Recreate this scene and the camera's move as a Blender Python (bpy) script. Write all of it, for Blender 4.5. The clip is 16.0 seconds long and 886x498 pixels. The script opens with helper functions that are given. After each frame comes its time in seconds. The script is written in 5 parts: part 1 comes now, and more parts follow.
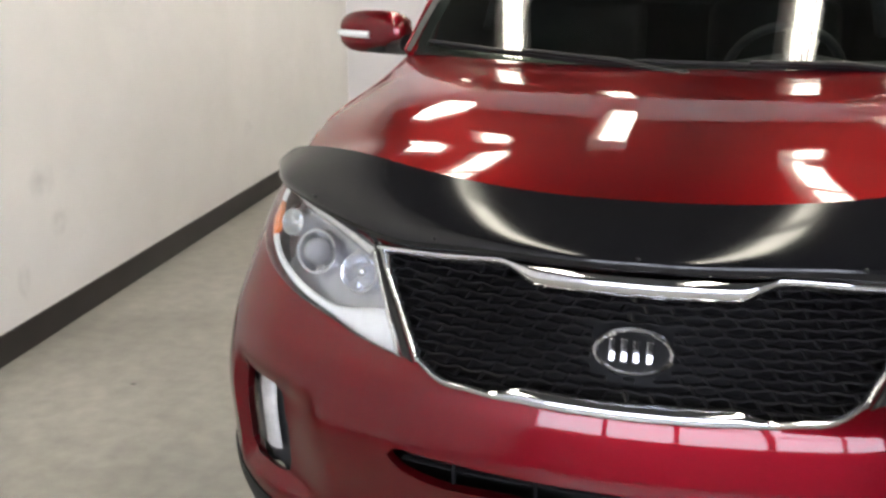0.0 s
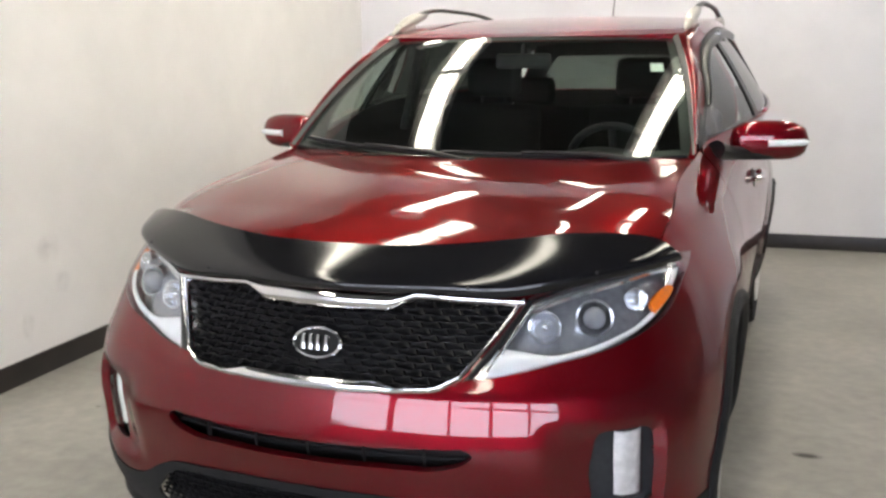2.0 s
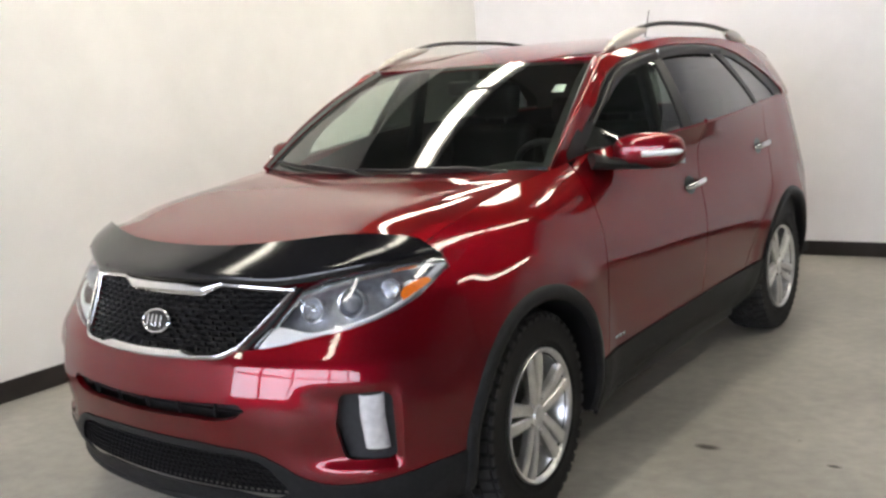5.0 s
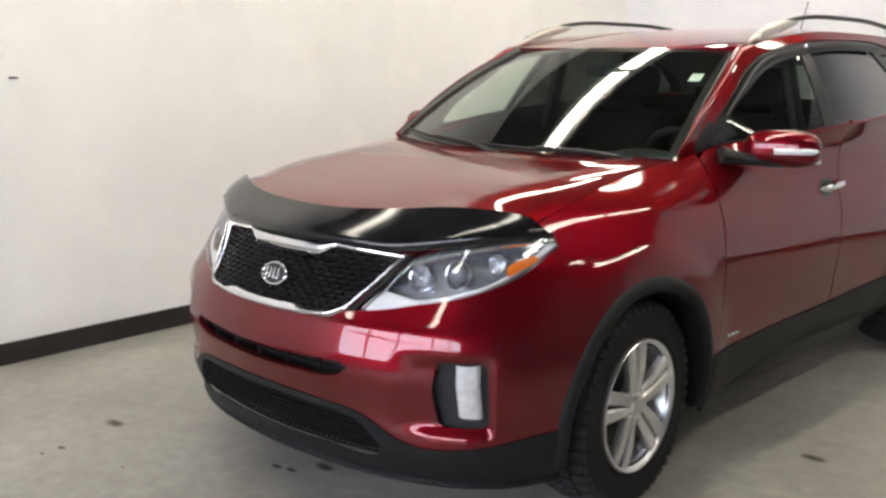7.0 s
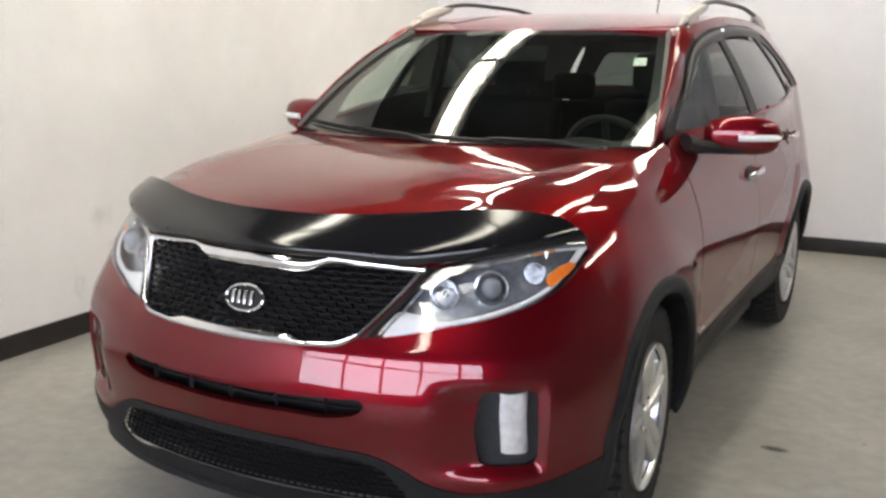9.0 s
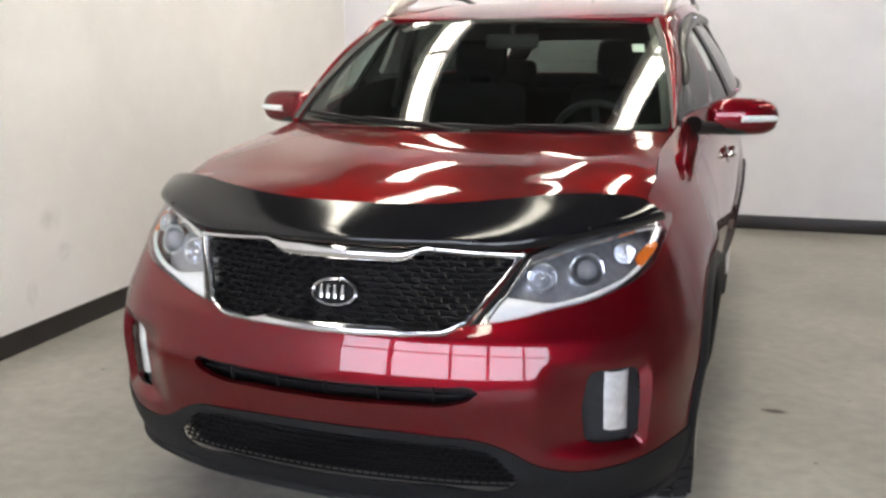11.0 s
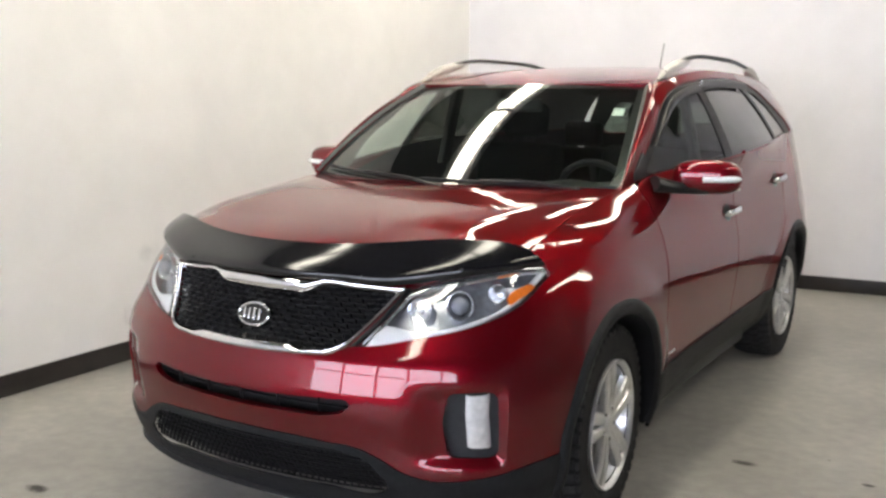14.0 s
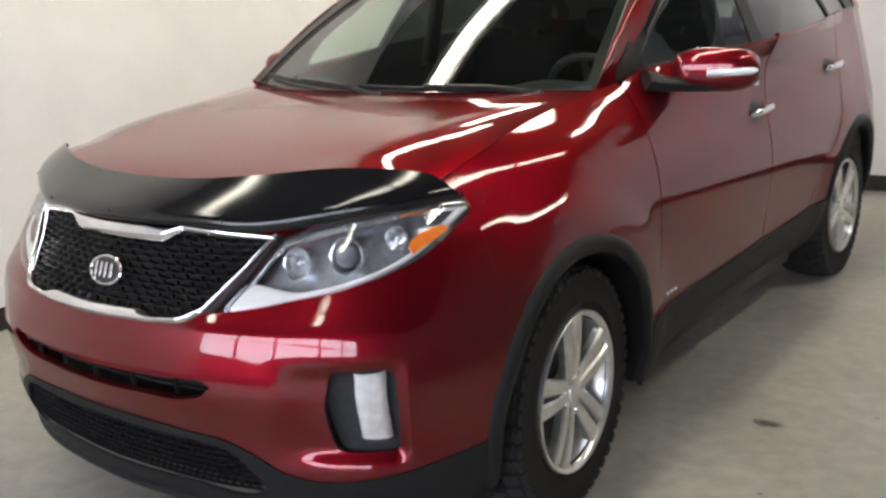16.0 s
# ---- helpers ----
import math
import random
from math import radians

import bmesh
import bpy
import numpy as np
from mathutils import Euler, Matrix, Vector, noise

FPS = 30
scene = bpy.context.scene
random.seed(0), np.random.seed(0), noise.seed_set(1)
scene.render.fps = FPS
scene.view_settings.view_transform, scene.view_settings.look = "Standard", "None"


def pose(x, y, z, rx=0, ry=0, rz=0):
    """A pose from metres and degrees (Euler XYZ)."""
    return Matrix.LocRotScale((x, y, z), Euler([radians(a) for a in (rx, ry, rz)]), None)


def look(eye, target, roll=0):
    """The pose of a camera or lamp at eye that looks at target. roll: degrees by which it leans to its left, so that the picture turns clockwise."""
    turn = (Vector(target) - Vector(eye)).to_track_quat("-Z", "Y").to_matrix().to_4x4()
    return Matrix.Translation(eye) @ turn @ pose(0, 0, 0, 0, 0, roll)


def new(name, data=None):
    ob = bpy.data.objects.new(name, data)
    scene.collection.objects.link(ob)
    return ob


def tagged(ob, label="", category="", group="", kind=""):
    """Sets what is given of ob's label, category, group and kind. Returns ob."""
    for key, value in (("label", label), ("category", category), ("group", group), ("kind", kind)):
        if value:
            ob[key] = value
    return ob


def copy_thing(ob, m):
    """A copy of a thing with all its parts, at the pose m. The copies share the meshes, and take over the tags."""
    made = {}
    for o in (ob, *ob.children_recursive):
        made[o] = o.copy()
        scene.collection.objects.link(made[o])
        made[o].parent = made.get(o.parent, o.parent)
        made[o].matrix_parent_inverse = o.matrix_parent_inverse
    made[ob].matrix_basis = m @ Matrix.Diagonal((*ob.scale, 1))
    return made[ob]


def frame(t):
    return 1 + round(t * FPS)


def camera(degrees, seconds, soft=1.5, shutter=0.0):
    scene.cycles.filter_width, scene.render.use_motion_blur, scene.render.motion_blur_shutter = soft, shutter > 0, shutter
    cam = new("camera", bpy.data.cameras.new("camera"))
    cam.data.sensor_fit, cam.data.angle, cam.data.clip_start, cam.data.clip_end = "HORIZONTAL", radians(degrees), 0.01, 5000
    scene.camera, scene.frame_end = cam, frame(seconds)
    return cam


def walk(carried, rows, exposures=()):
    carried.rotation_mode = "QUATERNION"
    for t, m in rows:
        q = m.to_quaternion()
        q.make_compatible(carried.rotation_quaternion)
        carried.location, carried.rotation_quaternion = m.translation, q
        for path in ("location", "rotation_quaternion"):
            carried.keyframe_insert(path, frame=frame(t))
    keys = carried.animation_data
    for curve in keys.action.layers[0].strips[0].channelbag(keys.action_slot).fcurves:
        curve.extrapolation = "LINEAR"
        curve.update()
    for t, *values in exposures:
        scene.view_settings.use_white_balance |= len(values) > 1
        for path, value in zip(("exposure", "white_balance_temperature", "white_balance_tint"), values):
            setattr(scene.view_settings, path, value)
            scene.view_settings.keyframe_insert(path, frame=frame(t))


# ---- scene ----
cam = camera(48.3, 16.0, 2.7, 0.3)
PATH = [
    (0, (0.079, -2.393, 1.455), (-0.401, -0.541, 0.872), -0.0),
    (0.5, (0.282, -2.641, 1.484), (-0.193, -0.771, 0.957), -1.6),
    (1, (0.563, -2.864, 1.513), (-0.022, -0.994, 1.113), 1.7),
    (1.5, (0.841, -2.925, 1.497), (0.242, -1.058, 1.106), -1.5),
    (2, (1.13, -2.91, 1.505), (0.429, -1.078, 1.116), -0.6),
    (2.5, (1.364, -2.952, 1.489), (0.558, -1.17, 1.074), -2.5),
    (3, (1.661, -2.993, 1.528), (0.749, -1.267, 1.092), -3.5),
    (3.5, (1.954, -2.885, 1.485), (0.945, -1.213, 1.052), -1.3),
    (4, (2.197, -2.838, 1.483), (1.134, -1.185, 1.112), -2.1),
    (6.5, (2.855, -2.629, 1.521), (1.501, -1.202, 1.158), -1.3),
    (7, (2.684, -2.719, 1.515), (1.294, -1.331, 1.137), 0.2),
    (7.5, (2.5, -2.865, 1.528), (1.19, -1.404, 1.141), -1.3),
    (8, (2.266, -2.884, 1.508), (1.127, -1.28, 1.148), -0.0),
    (8.5, (1.999, -2.866, 1.488), (0.973, -1.192, 1.109), 0.9),
    (11, (1.121, -3.175, 1.466), (0.481, -1.325, 1.057), 0.0),
    (11.5, (1.281, -3.256, 1.463), (0.669, -1.403, 1.026), 2.4),
    (12, (1.457, -3.167, 1.457), (0.797, -1.325, 1.045), 3.0),
    (12.5, (1.667, -3.103, 1.461), (0.895, -1.298, 1.08), 1.4),
    (13, (1.826, -3.215, 1.479), (1.012, -1.415, 1.17), 1.1),
    (13.5, (2.002, -3.293, 1.496), (1.105, -1.534, 1.178), 0.7),
    (14, (2.173, -3.159, 1.497), (1.124, -1.482, 1.197), 0.2),
    (14.5, (2.293, -2.956, 1.504), (1.179, -1.334, 1.148), -0.2),
    (15, (2.229, -2.722, 1.492), (1.141, -1.093, 1.089), -1.5),
    (15.5, (2.138, -2.509, 1.462), (1.04, -0.907, 0.981), -2.2),
    (16, (2.2, -2.25, 1.442), (1.01, -0.718, 0.954), -2.8),
]
walk(cam, [(t, look(eye, target, roll)) for t, eye, target, roll in PATH])

# ---- world and light ----
world = bpy.data.worlds.new("sky")
scene.world = world
world.use_nodes = True
sky = world.node_tree.nodes.new("ShaderNodeTexSky")
sky.sky_type, sky.sun_disc, sky.sun_elevation, sky.sun_rotation = "NISHITA", False, radians(38), radians(200)
world.node_tree.links.new(sky.outputs[0], world.node_tree.nodes["Background"].inputs[0])
world.node_tree.nodes["Background"].inputs[1].default_value = 0.12
scene.view_settings.exposure = 0.0
TUBE_POWER = 17.2

# ---- materials ----


def material(name, base=(0.5, 0.5, 0.5), rough=0.5, metal=0.0, coat=0.0, noise_scale=0.0, vary=0.0, bump=0.0, bump_scale=40.0,
             transmission=0.0, emission=None, strength=0.0, specular=0.5, rough_vary=0.0, blotch=0.0, blotch_scale=0.5):
    m = bpy.data.materials.new(name)
    m.use_nodes = True
    nt = m.node_tree
    b = nt.nodes["Principled BSDF"]
    b.inputs["Base Color"].default_value = (*base, 1)
    b.inputs["Roughness"].default_value = rough
    b.inputs["Metallic"].default_value = metal
    b.inputs["Coat Weight"].default_value = coat
    b.inputs["Coat Roughness"].default_value = 0.03
    b.inputs["Transmission Weight"].default_value = transmission
    b.inputs["Specular IOR Level"].default_value = specular
    if emission:
        b.inputs["Emission Color"].default_value = (*emission, 1)
        b.inputs["Emission Strength"].default_value = strength
    tc = nt.nodes.new("ShaderNodeTexCoord")
    if noise_scale and (vary or rough_vary):
        n = nt.nodes.new("ShaderNodeTexNoise")
        n.inputs["Scale"].default_value, n.inputs["Detail"].default_value = noise_scale, 6
        nt.links.new(tc.outputs["Object"], n.inputs["Vector"])
        if vary:
            r = nt.nodes.new("ShaderNodeValToRGB")
            r.color_ramp.elements[0].position, r.color_ramp.elements[1].position = 0.3, 0.7
            r.color_ramp.elements[0].color = (*[c * (1 - vary) for c in base], 1)
            r.color_ramp.elements[1].color = (*[min(1, c * (1 + vary)) for c in base], 1)
            nt.links.new(n.outputs["Fac"], r.inputs["Fac"])
            col = r.outputs["Color"]
            if blotch:
                n3, mr3, mx3 = nt.nodes.new("ShaderNodeTexNoise"), nt.nodes.new("ShaderNodeMapRange"), nt.nodes.new("ShaderNodeMix")
                n3.inputs["Scale"].default_value, n3.inputs["Detail"].default_value, n3.inputs["Distortion"].default_value = blotch_scale, 8, 0.6
                mr3.inputs["From Min"].default_value, mr3.inputs["From Max"].default_value = 0.35, 0.65
                mr3.inputs["To Min"].default_value, mr3.inputs["To Max"].default_value = 1 - blotch, 1 + blotch * 0.5
                mx3.data_type, mx3.blend_type = "RGBA", "MULTIPLY"
                mx3.inputs[0].default_value = 1.0
                nt.links.new(tc.outputs["Object"], n3.inputs["Vector"])
                nt.links.new(n3.outputs["Fac"], mr3.inputs["Value"])
                nt.links.new(col, mx3.inputs[6])
                nt.links.new(mr3.outputs["Result"], mx3.inputs[7])
                col = mx3.outputs[2]
            nt.links.new(col, b.inputs["Base Color"])
        if rough_vary:
            mr = nt.nodes.new("ShaderNodeMapRange")
            mr.inputs["To Min"].default_value, mr.inputs["To Max"].default_value = max(0, rough - rough_vary), rough + rough_vary
            nt.links.new(n.outputs["Fac"], mr.inputs["Value"])
            nt.links.new(mr.outputs["Result"], b.inputs["Roughness"])
    if bump:
        n2 = nt.nodes.new("ShaderNodeTexNoise")
        n2.inputs["Scale"].default_value, n2.inputs["Detail"].default_value = bump_scale, 5
        bp = nt.nodes.new("ShaderNodeBump")
        bp.inputs["Strength"].default_value, bp.inputs["Distance"].default_value = bump, 0.004
        nt.links.new(tc.outputs["Object"], n2.inputs["Vector"])
        nt.links.new(n2.outputs["Fac"], bp.inputs["Height"])
        nt.links.new(bp.outputs["Normal"], b.inputs["Normal"])
    return m


def clear_glass(name, tint, rough=0.0):
    """A thin pane: mostly see-through, mirror-like by Fresnel."""
    m = bpy.data.materials.new(name)
    m.use_nodes = True
    nt = m.node_tree
    nt.nodes.remove(nt.nodes["Principled BSDF"])
    out = nt.nodes["Material Output"]
    tr, gl, mx, lw, pw, ad = (nt.nodes.new("ShaderNode" + k) for k in ("BsdfTransparent", "BsdfGlossy", "MixShader", "LayerWeight", "Math", "Math"))
    tr.inputs["Color"].default_value = (*tint, 1)
    gl.inputs["Roughness"].default_value = rough
    lw.inputs["Blend"].default_value = 0.5
    pw.operation, ad.operation = "POWER", "MULTIPLY_ADD"
    pw.inputs[1].default_value = 4.0
    ad.inputs[1].default_value, ad.inputs[2].default_value = 0.90, 0.08
    nt.links.new(lw.outputs["Facing"], pw.inputs[0])
    nt.links.new(pw.outputs[0], ad.inputs[0])
    nt.links.new(ad.outputs[0], mx.inputs[0])
    nt.links.new(tr.outputs[0], mx.inputs[1])
    nt.links.new(gl.outputs[0], mx.inputs[2])
    nt.links.new(mx.outputs[0], out.inputs["Surface"])
    return m


PAINT = material("red_metallic_paint", (0.155, 0.0026, 0.0085), 0.38, 0.88, 1.0, 900, 0.2, specular=0.15)
PAINT.node_tree.nodes["Principled BSDF"].inputs["Specular Tint"].default_value = (0.5, 0.06, 0.06, 1)
PAINT.node_tree.nodes["Principled BSDF"].inputs["Coat IOR"].default_value = 1.52
SMOKED = material("smoked_acrylic", (0.006, 0.006, 0.007), 0.11, 0, 0.0, 30, 0.1, specular=0.5)
VISOR = material("smoked_visor", (0.008, 0.008, 0.009), 0.3, 0, 0, 30, 0.1, specular=0.22)
PLASTIC = material("grey_black_plastic", (0.013, 0.0133, 0.0145), 0.5, 0, 0, 60, 0.25, 0.25, 900, specular=0.16)
BLACK = material("black_plastic", (0.010, 0.010, 0.011), 0.38, 0, 0, 80, 0.2, specular=0.28)
CHROME = material("chrome", (0.80, 0.80, 0.82), 0.07, 1.0, 0, 20, 0.05)
SILVER = material("silver_rail_paint", (0.55, 0.53, 0.48), 0.3, 0.7, 0.3, 60, 0.08)
ALLOY = material("alloy", (0.66, 0.66, 0.66), 0.28, 0.95, 0.3, 40, 0.1)
RUBBER = material("tyre_rubber", (0.008, 0.008, 0.0085), 0.7, 0, 0, 30, 0.3, 0.3, 200, specular=0.25)
# the tyre's rubber again, lightened so that the tread blocks look lit
TREAD = material("lighter_tread_rubber", (0.030, 0.030, 0.031), 0.8, 0, 0, 30, 0.3, 0.3, 200, specular=0.25)
BEZEL = material("grey_bezel_plastic", (0.030, 0.031, 0.034), 0.55, 0, 0, 60, 0.2, 0.2, 700, specular=0.3)
GLASS = clear_glass("car_glass", (0.74, 0.84, 0.77))
SIDEGLASS = clear_glass("side_glass", (0.80, 0.88, 0.82))
TINTED = clear_glass("tinted_glass", (0.08, 0.09, 0.085))
REARGLASS = clear_glass("rear_glass_tint", (0.20, 0.23, 0.22))
LENS = clear_glass("lamp_lens", (0.93, 0.94, 0.95))
BUCKET = material("lamp_housing", (0.70, 0.71, 0.73), 0.16, 0.9, 0, 50, 0.1)
DARKBUCKET = material("dark_lamp_housing", (0.48, 0.50, 0.55), 0.22, 0.7, 0, 50, 0.2)
AMBER = material("amber_reflector", (0.85, 0.20, 0.02), 0.2, 0.0, 0.6, 60, 0.1)
FOGGLASS = material("fog_lamp_glass", (0.88, 0.89, 0.91), 0.15, 0.25, 0.8, 40, 0.2, 1.0, 55)
CABIN = material("dark_cabin_plastic", (0.022, 0.022, 0.023), 0.6, 0, 0, 40, 0.2, specular=0.15)
FABRIC = material("dark_seat_fabric", (0.011, 0.011, 0.011), 0.9, 0, 0, 60, 0.2, 0.3, 300, specular=0.1)
HEADLINER = material("grey_headliner", (0.05, 0.05, 0.049), 0.9, 0, 0, 60, 0.1)
# one wall paint in two tints: the back wall's colour carries the daylight's cool cast
DAYTINTWALL = material("wall_paint_daylight_tint", (0.79, 0.775, 0.80), 0.6, 0, 0, 5.0, 0.02, 0.10, 60, blotch=0.05, blotch_scale=0.9)
WALLPAINT = material("white_wall_paint", (0.80, 0.785, 0.765), 0.6, 0, 0, 5.0, 0.02, 0.10, 60, blotch=0.05, blotch_scale=0.9)
BASEBLACK = material("dark_rubber_baseboard", (0.018, 0.014, 0.013), 0.45, 0, 0, 8, 0.3)
CEILWHITE = material("dark_ceiling", (0.06, 0.06, 0.058), 0.8, 0, 0, 3, 0.05)
STICKER = material("white_paper", (0.75, 0.80, 0.75), 0.7, 0, 0, 30, 0.05)


def soften(m, strength=0.75, plane=(1, 1, 0), lo=0.2, hi=0.45, scale=45):
    """Fade a patch out towards its rim, unevenly."""
    nt = m.node_tree
    out, bs = nt.nodes["Material Output"], nt.nodes["Principled BSDF"]
    tc, ds, mr, ns, mu, tr, mx = (nt.nodes.new("ShaderNode" + k) for k in ("TexCoord", "VectorMath", "MapRange", "TexNoise", "Math", "BsdfTransparent", "MixShader"))
    ds.operation = "DISTANCE"
    ds.inputs[1].default_value = [0.5 * c for c in plane]
    sp = nt.nodes.new("ShaderNodeVectorMath")
    sp.operation = "MULTIPLY"
    sp.inputs[1].default_value = plane
    mr.inputs["From Min"].default_value, mr.inputs["From Max"].default_value = 0.5, 0.12
    mr.inputs["To Min"].default_value, mr.inputs["To Max"].default_value = 0.0, strength
    ns.inputs["Scale"].default_value, ns.inputs["Detail"].default_value = scale, 6
    mu.operation = "MULTIPLY"
    mu2 = nt.nodes.new("ShaderNodeMapRange")
    mu2.inputs["From Min"].default_value, mu2.inputs["From Max"].default_value = lo, hi
    nt.links.new(tc.outputs["Generated"], sp.inputs[0])
    nt.links.new(sp.outputs[0], ds.inputs[0])
    nt.links.new(ds.outputs["Value"], mr.inputs["Value"])
    nt.links.new(tc.outputs["Object"], ns.inputs["Vector"])
    nt.links.new(ns.outputs["Fac"], mu2.inputs["Value"])
    nt.links.new(mr.outputs["Result"], mu.inputs[0])
    nt.links.new(mu2.outputs["Result"], mu.inputs[1])
    nt.links.new(mu.outputs[0], mx.inputs[0])
    nt.links.new(tr.outputs[0], mx.inputs[1])
    nt.links.new(bs.outputs[0], mx.inputs[2])
    nt.links.new(mx.outputs[0], out.inputs["Surface"])
    return m


TUBE = material("lamp_tube", (0.9, 0.9, 0.85), 0.5, emission=(1.0, 0.94, 0.82), strength=TUBE_POWER)
FIXTURE = material("white_enamel", (0.75, 0.75, 0.72), 0.35, 0, 0, 10, 0.05)
CONCRETE = material("worn_concrete", (0.335, 0.320, 0.282), 0.42, 0, 0, 14, 0.15, 0.25, 25, rough_vary=0.12, blotch=0.16, blotch_scale=1.3)
STAIN = soften(material("dark_stain", (0.055, 0.05, 0.04), 0.5, 0, 0, 60, 0.4), 0.9)
SCUFF = soften(material("wall_scuff", (0.30, 0.29, 0.28), 0.7, 0, 0, 30, 0.2), 0.17, (0, 1, 1), 0.35, 0.65, 14)
DAYLIGHT = material("daylight", (0.8, 0.8, 0.8), 0.9, emission=(0.84, 0.87, 1.0), strength=15.0)
GLOSSBLACK = material("gloss_black_plastic", (0.005, 0.005, 0.006), 0.28, 0, 0, 80, 0.2, specular=0.26)
WHITEBLADE = material("white_lamp_plastic", (0.78, 0.80, 0.82), 0.18, 0.0, 0.5, 50, 0.05)
DARKGLASS = material("projector_glass", (0.22, 0.23, 0.26), 0.03, 0.0, 1.0, 10, 0.1)
FOGLENS = clear_glass("fog_lens", (0.95, 0.95, 0.95))
PILLARGREY = material("grey_pillar_trim", (0.10, 0.097, 0.09), 0.8, 0, 0, 60, 0.1)
GREYPAINT = material("grey_wall_paint", (0.52, 0.52, 0.53), 0.7, 0, 0, 1.3, 0.06, 0.12, 60)
DARKWALL = material("dark_grey_wall_paint", (0.16, 0.16, 0.165), 0.7, 0, 0, 1.3, 0.08, 0.12, 60)
STEELDARK = material("dark_metal", (0.05, 0.05, 0.05), 0.5, 0.6, 0, 30, 0.2)

# ---- mesh helpers ----


def spline(xs, ys):
    """A smooth curve through points: cubic pieces with averaged slopes."""
    n = len(xs)
    sl = [(ys[i + 1] - ys[i]) / (xs[i + 1] - xs[i]) for i in range(n - 1)]
    m = [sl[0]] + [(sl[i - 1] * (xs[i + 1] - xs[i]) + sl[i] * (xs[i] - xs[i - 1])) / (xs[i + 1] - xs[i - 1]) for i in range(1, n - 1)] + [sl[-1]]

    def f(x):
        if x <= xs[0]:
            return ys[0] + m[0] * (x - xs[0])
        if x >= xs[-1]:
            return ys[-1] + m[-1] * (x - xs[-1])
        i = 0
        while x > xs[i + 1]:
            i += 1
        h = xs[i + 1] - xs[i]
        t = (x - xs[i]) / h
        a = 1 - t
        return (1 + 2 * t) * a * a * ys[i] + t * a * a * h * m[i] + t * t * (3 - 2 * t) * ys[i + 1] - t * t * a * h * m[i + 1]
    return f


def smooth(e0, e1, x):
    t = min(1, max(0, (x - e0) / (e1 - e0)))
    return t * t * (3 - 2 * t)


def flat_grid(u0, u1, v0, v1, step_u, step_v=None):
    nu, nv = max(1, round((u1 - u0) / step_u)), max(1, round((v1 - v0) / (step_v or step_u)))
    bm = bmesh.new()
    rows = [[bm.verts.new((u0 + (u1 - u0) * i / nu, v0 + (v1 - v0) * j / nv, 0)) for i in range(nu + 1)] for j in range(nv + 1)]
    for j in range(nv):
        for i in range(nu):
            bm.faces.new((rows[j][i], rows[j][i + 1], rows[j + 1][i + 1], rows[j + 1][i]))
    return bm


def inside(p, poly):
    x, y = p[0], p[1]
    c = False
    j = len(poly) - 1
    for i in range(len(poly)):
        xi, yi = poly[i]
        xj, yj = poly[j]
        if (yi > y) != (yj > y) and x < (xj - xi) * (y - yi) / (yj - yi) + xi:
            c = not c
        j = i
    return c


def score(bm, poly, reach=0.05):
    """Cut the flat sheet along the polygon's edges."""
    for (ax, ay), (bx, by) in zip(poly, poly[1:] + poly[:1]):
        if abs(ax - bx) + abs(ay - by) < 1e-7:
            continue
        x0, x1, y0, y1 = min(ax, bx) - 1e-5, max(ax, bx) + 1e-5, min(ay, by) - 1e-5, max(ay, by) + 1e-5
        near = [v for v in bm.verts if x0 - reach <= v.co.x <= x1 + reach and y0 - reach <= v.co.y <= y1 + reach]
        fs = []
        for f in {f for v in near for f in v.link_faces}:
            xs = [v.co.x for v in f.verts]
            ys = [v.co.y for v in f.verts]
            if max(xs) >= x0 and min(xs) <= x1 and max(ys) >= y0 and min(ys) <= y1:
                fs.append(f)
        es = {e for f in fs for e in f.edges}
        vs = {v for f in fs for v in f.verts}
        bmesh.ops.bisect_plane(bm, geom=[*fs, *es, *vs], dist=2e-5, plane_co=(ax, ay, 0), plane_no=(by - ay, ax - bx, 0))


def sheet(fn, box, step, keep=None, holes=(), off=0.0, rim=0.012, step_v=None, back=False):
    """A panel cut from the surface fn(u, v, off): the part of a box inside keep and outside holes, its edges turned in by rim."""
    bm = flat_grid(*box, step, step_v)
    for poly in ([keep] if keep else []) + list(holes):
        score(bm, poly, 1.01 * max((box[1] - box[0]) / max(1, round((box[1] - box[0]) / step)), (box[3] - box[2]) / max(1, round((box[3] - box[2]) / (step_v or step)))))
    gone = [f for f in bm.faces if (keep and not inside(f.calc_center_median(), keep)) or any(inside(f.calc_center_median(), h) for h in holes)]
    bmesh.ops.delete(bm, geom=gone, context="FACES")
    deep = set()
    if rim:
        es = [e for e in bm.edges if e.is_boundary]
        r = bmesh.ops.extrude_edge_only(bm, edges=es)
        deep = {v for v in r["geom"] if isinstance(v, bmesh.types.BMVert)}
    for v in bm.verts:
        v.co = fn(v.co.x, v.co.y, off - (rim if v in deep else 0))
    if rim:
        bmesh.ops.recalc_face_normals(bm, faces=bm.faces)
        big = max(bm.faces, key=lambda f: f.calc_area())
    return bm


def part(name, bm, mat, parent=None, label="", sharp=35, flat=False):
    me = bpy.data.meshes.new(name)
    bm.to_mesh(me)
    bm.free()
    for m in (mat if isinstance(mat, (list, tuple)) else [mat]):
        me.materials.append(m)
    if not flat:
        me.polygons.foreach_set("use_smooth", [True] * len(me.polygons))
        me.set_sharp_from_angle(angle=radians(sharp))
    ob = new(name, me)
    if parent:
        ob.parent = parent
    if label:
        ob["label"] = label
    return ob


def node(name, parent, label=""):
    """An empty that holds the pieces of a part."""
    ob = new(name)
    ob.parent = parent
    if label:
        ob["label"] = label
    return ob


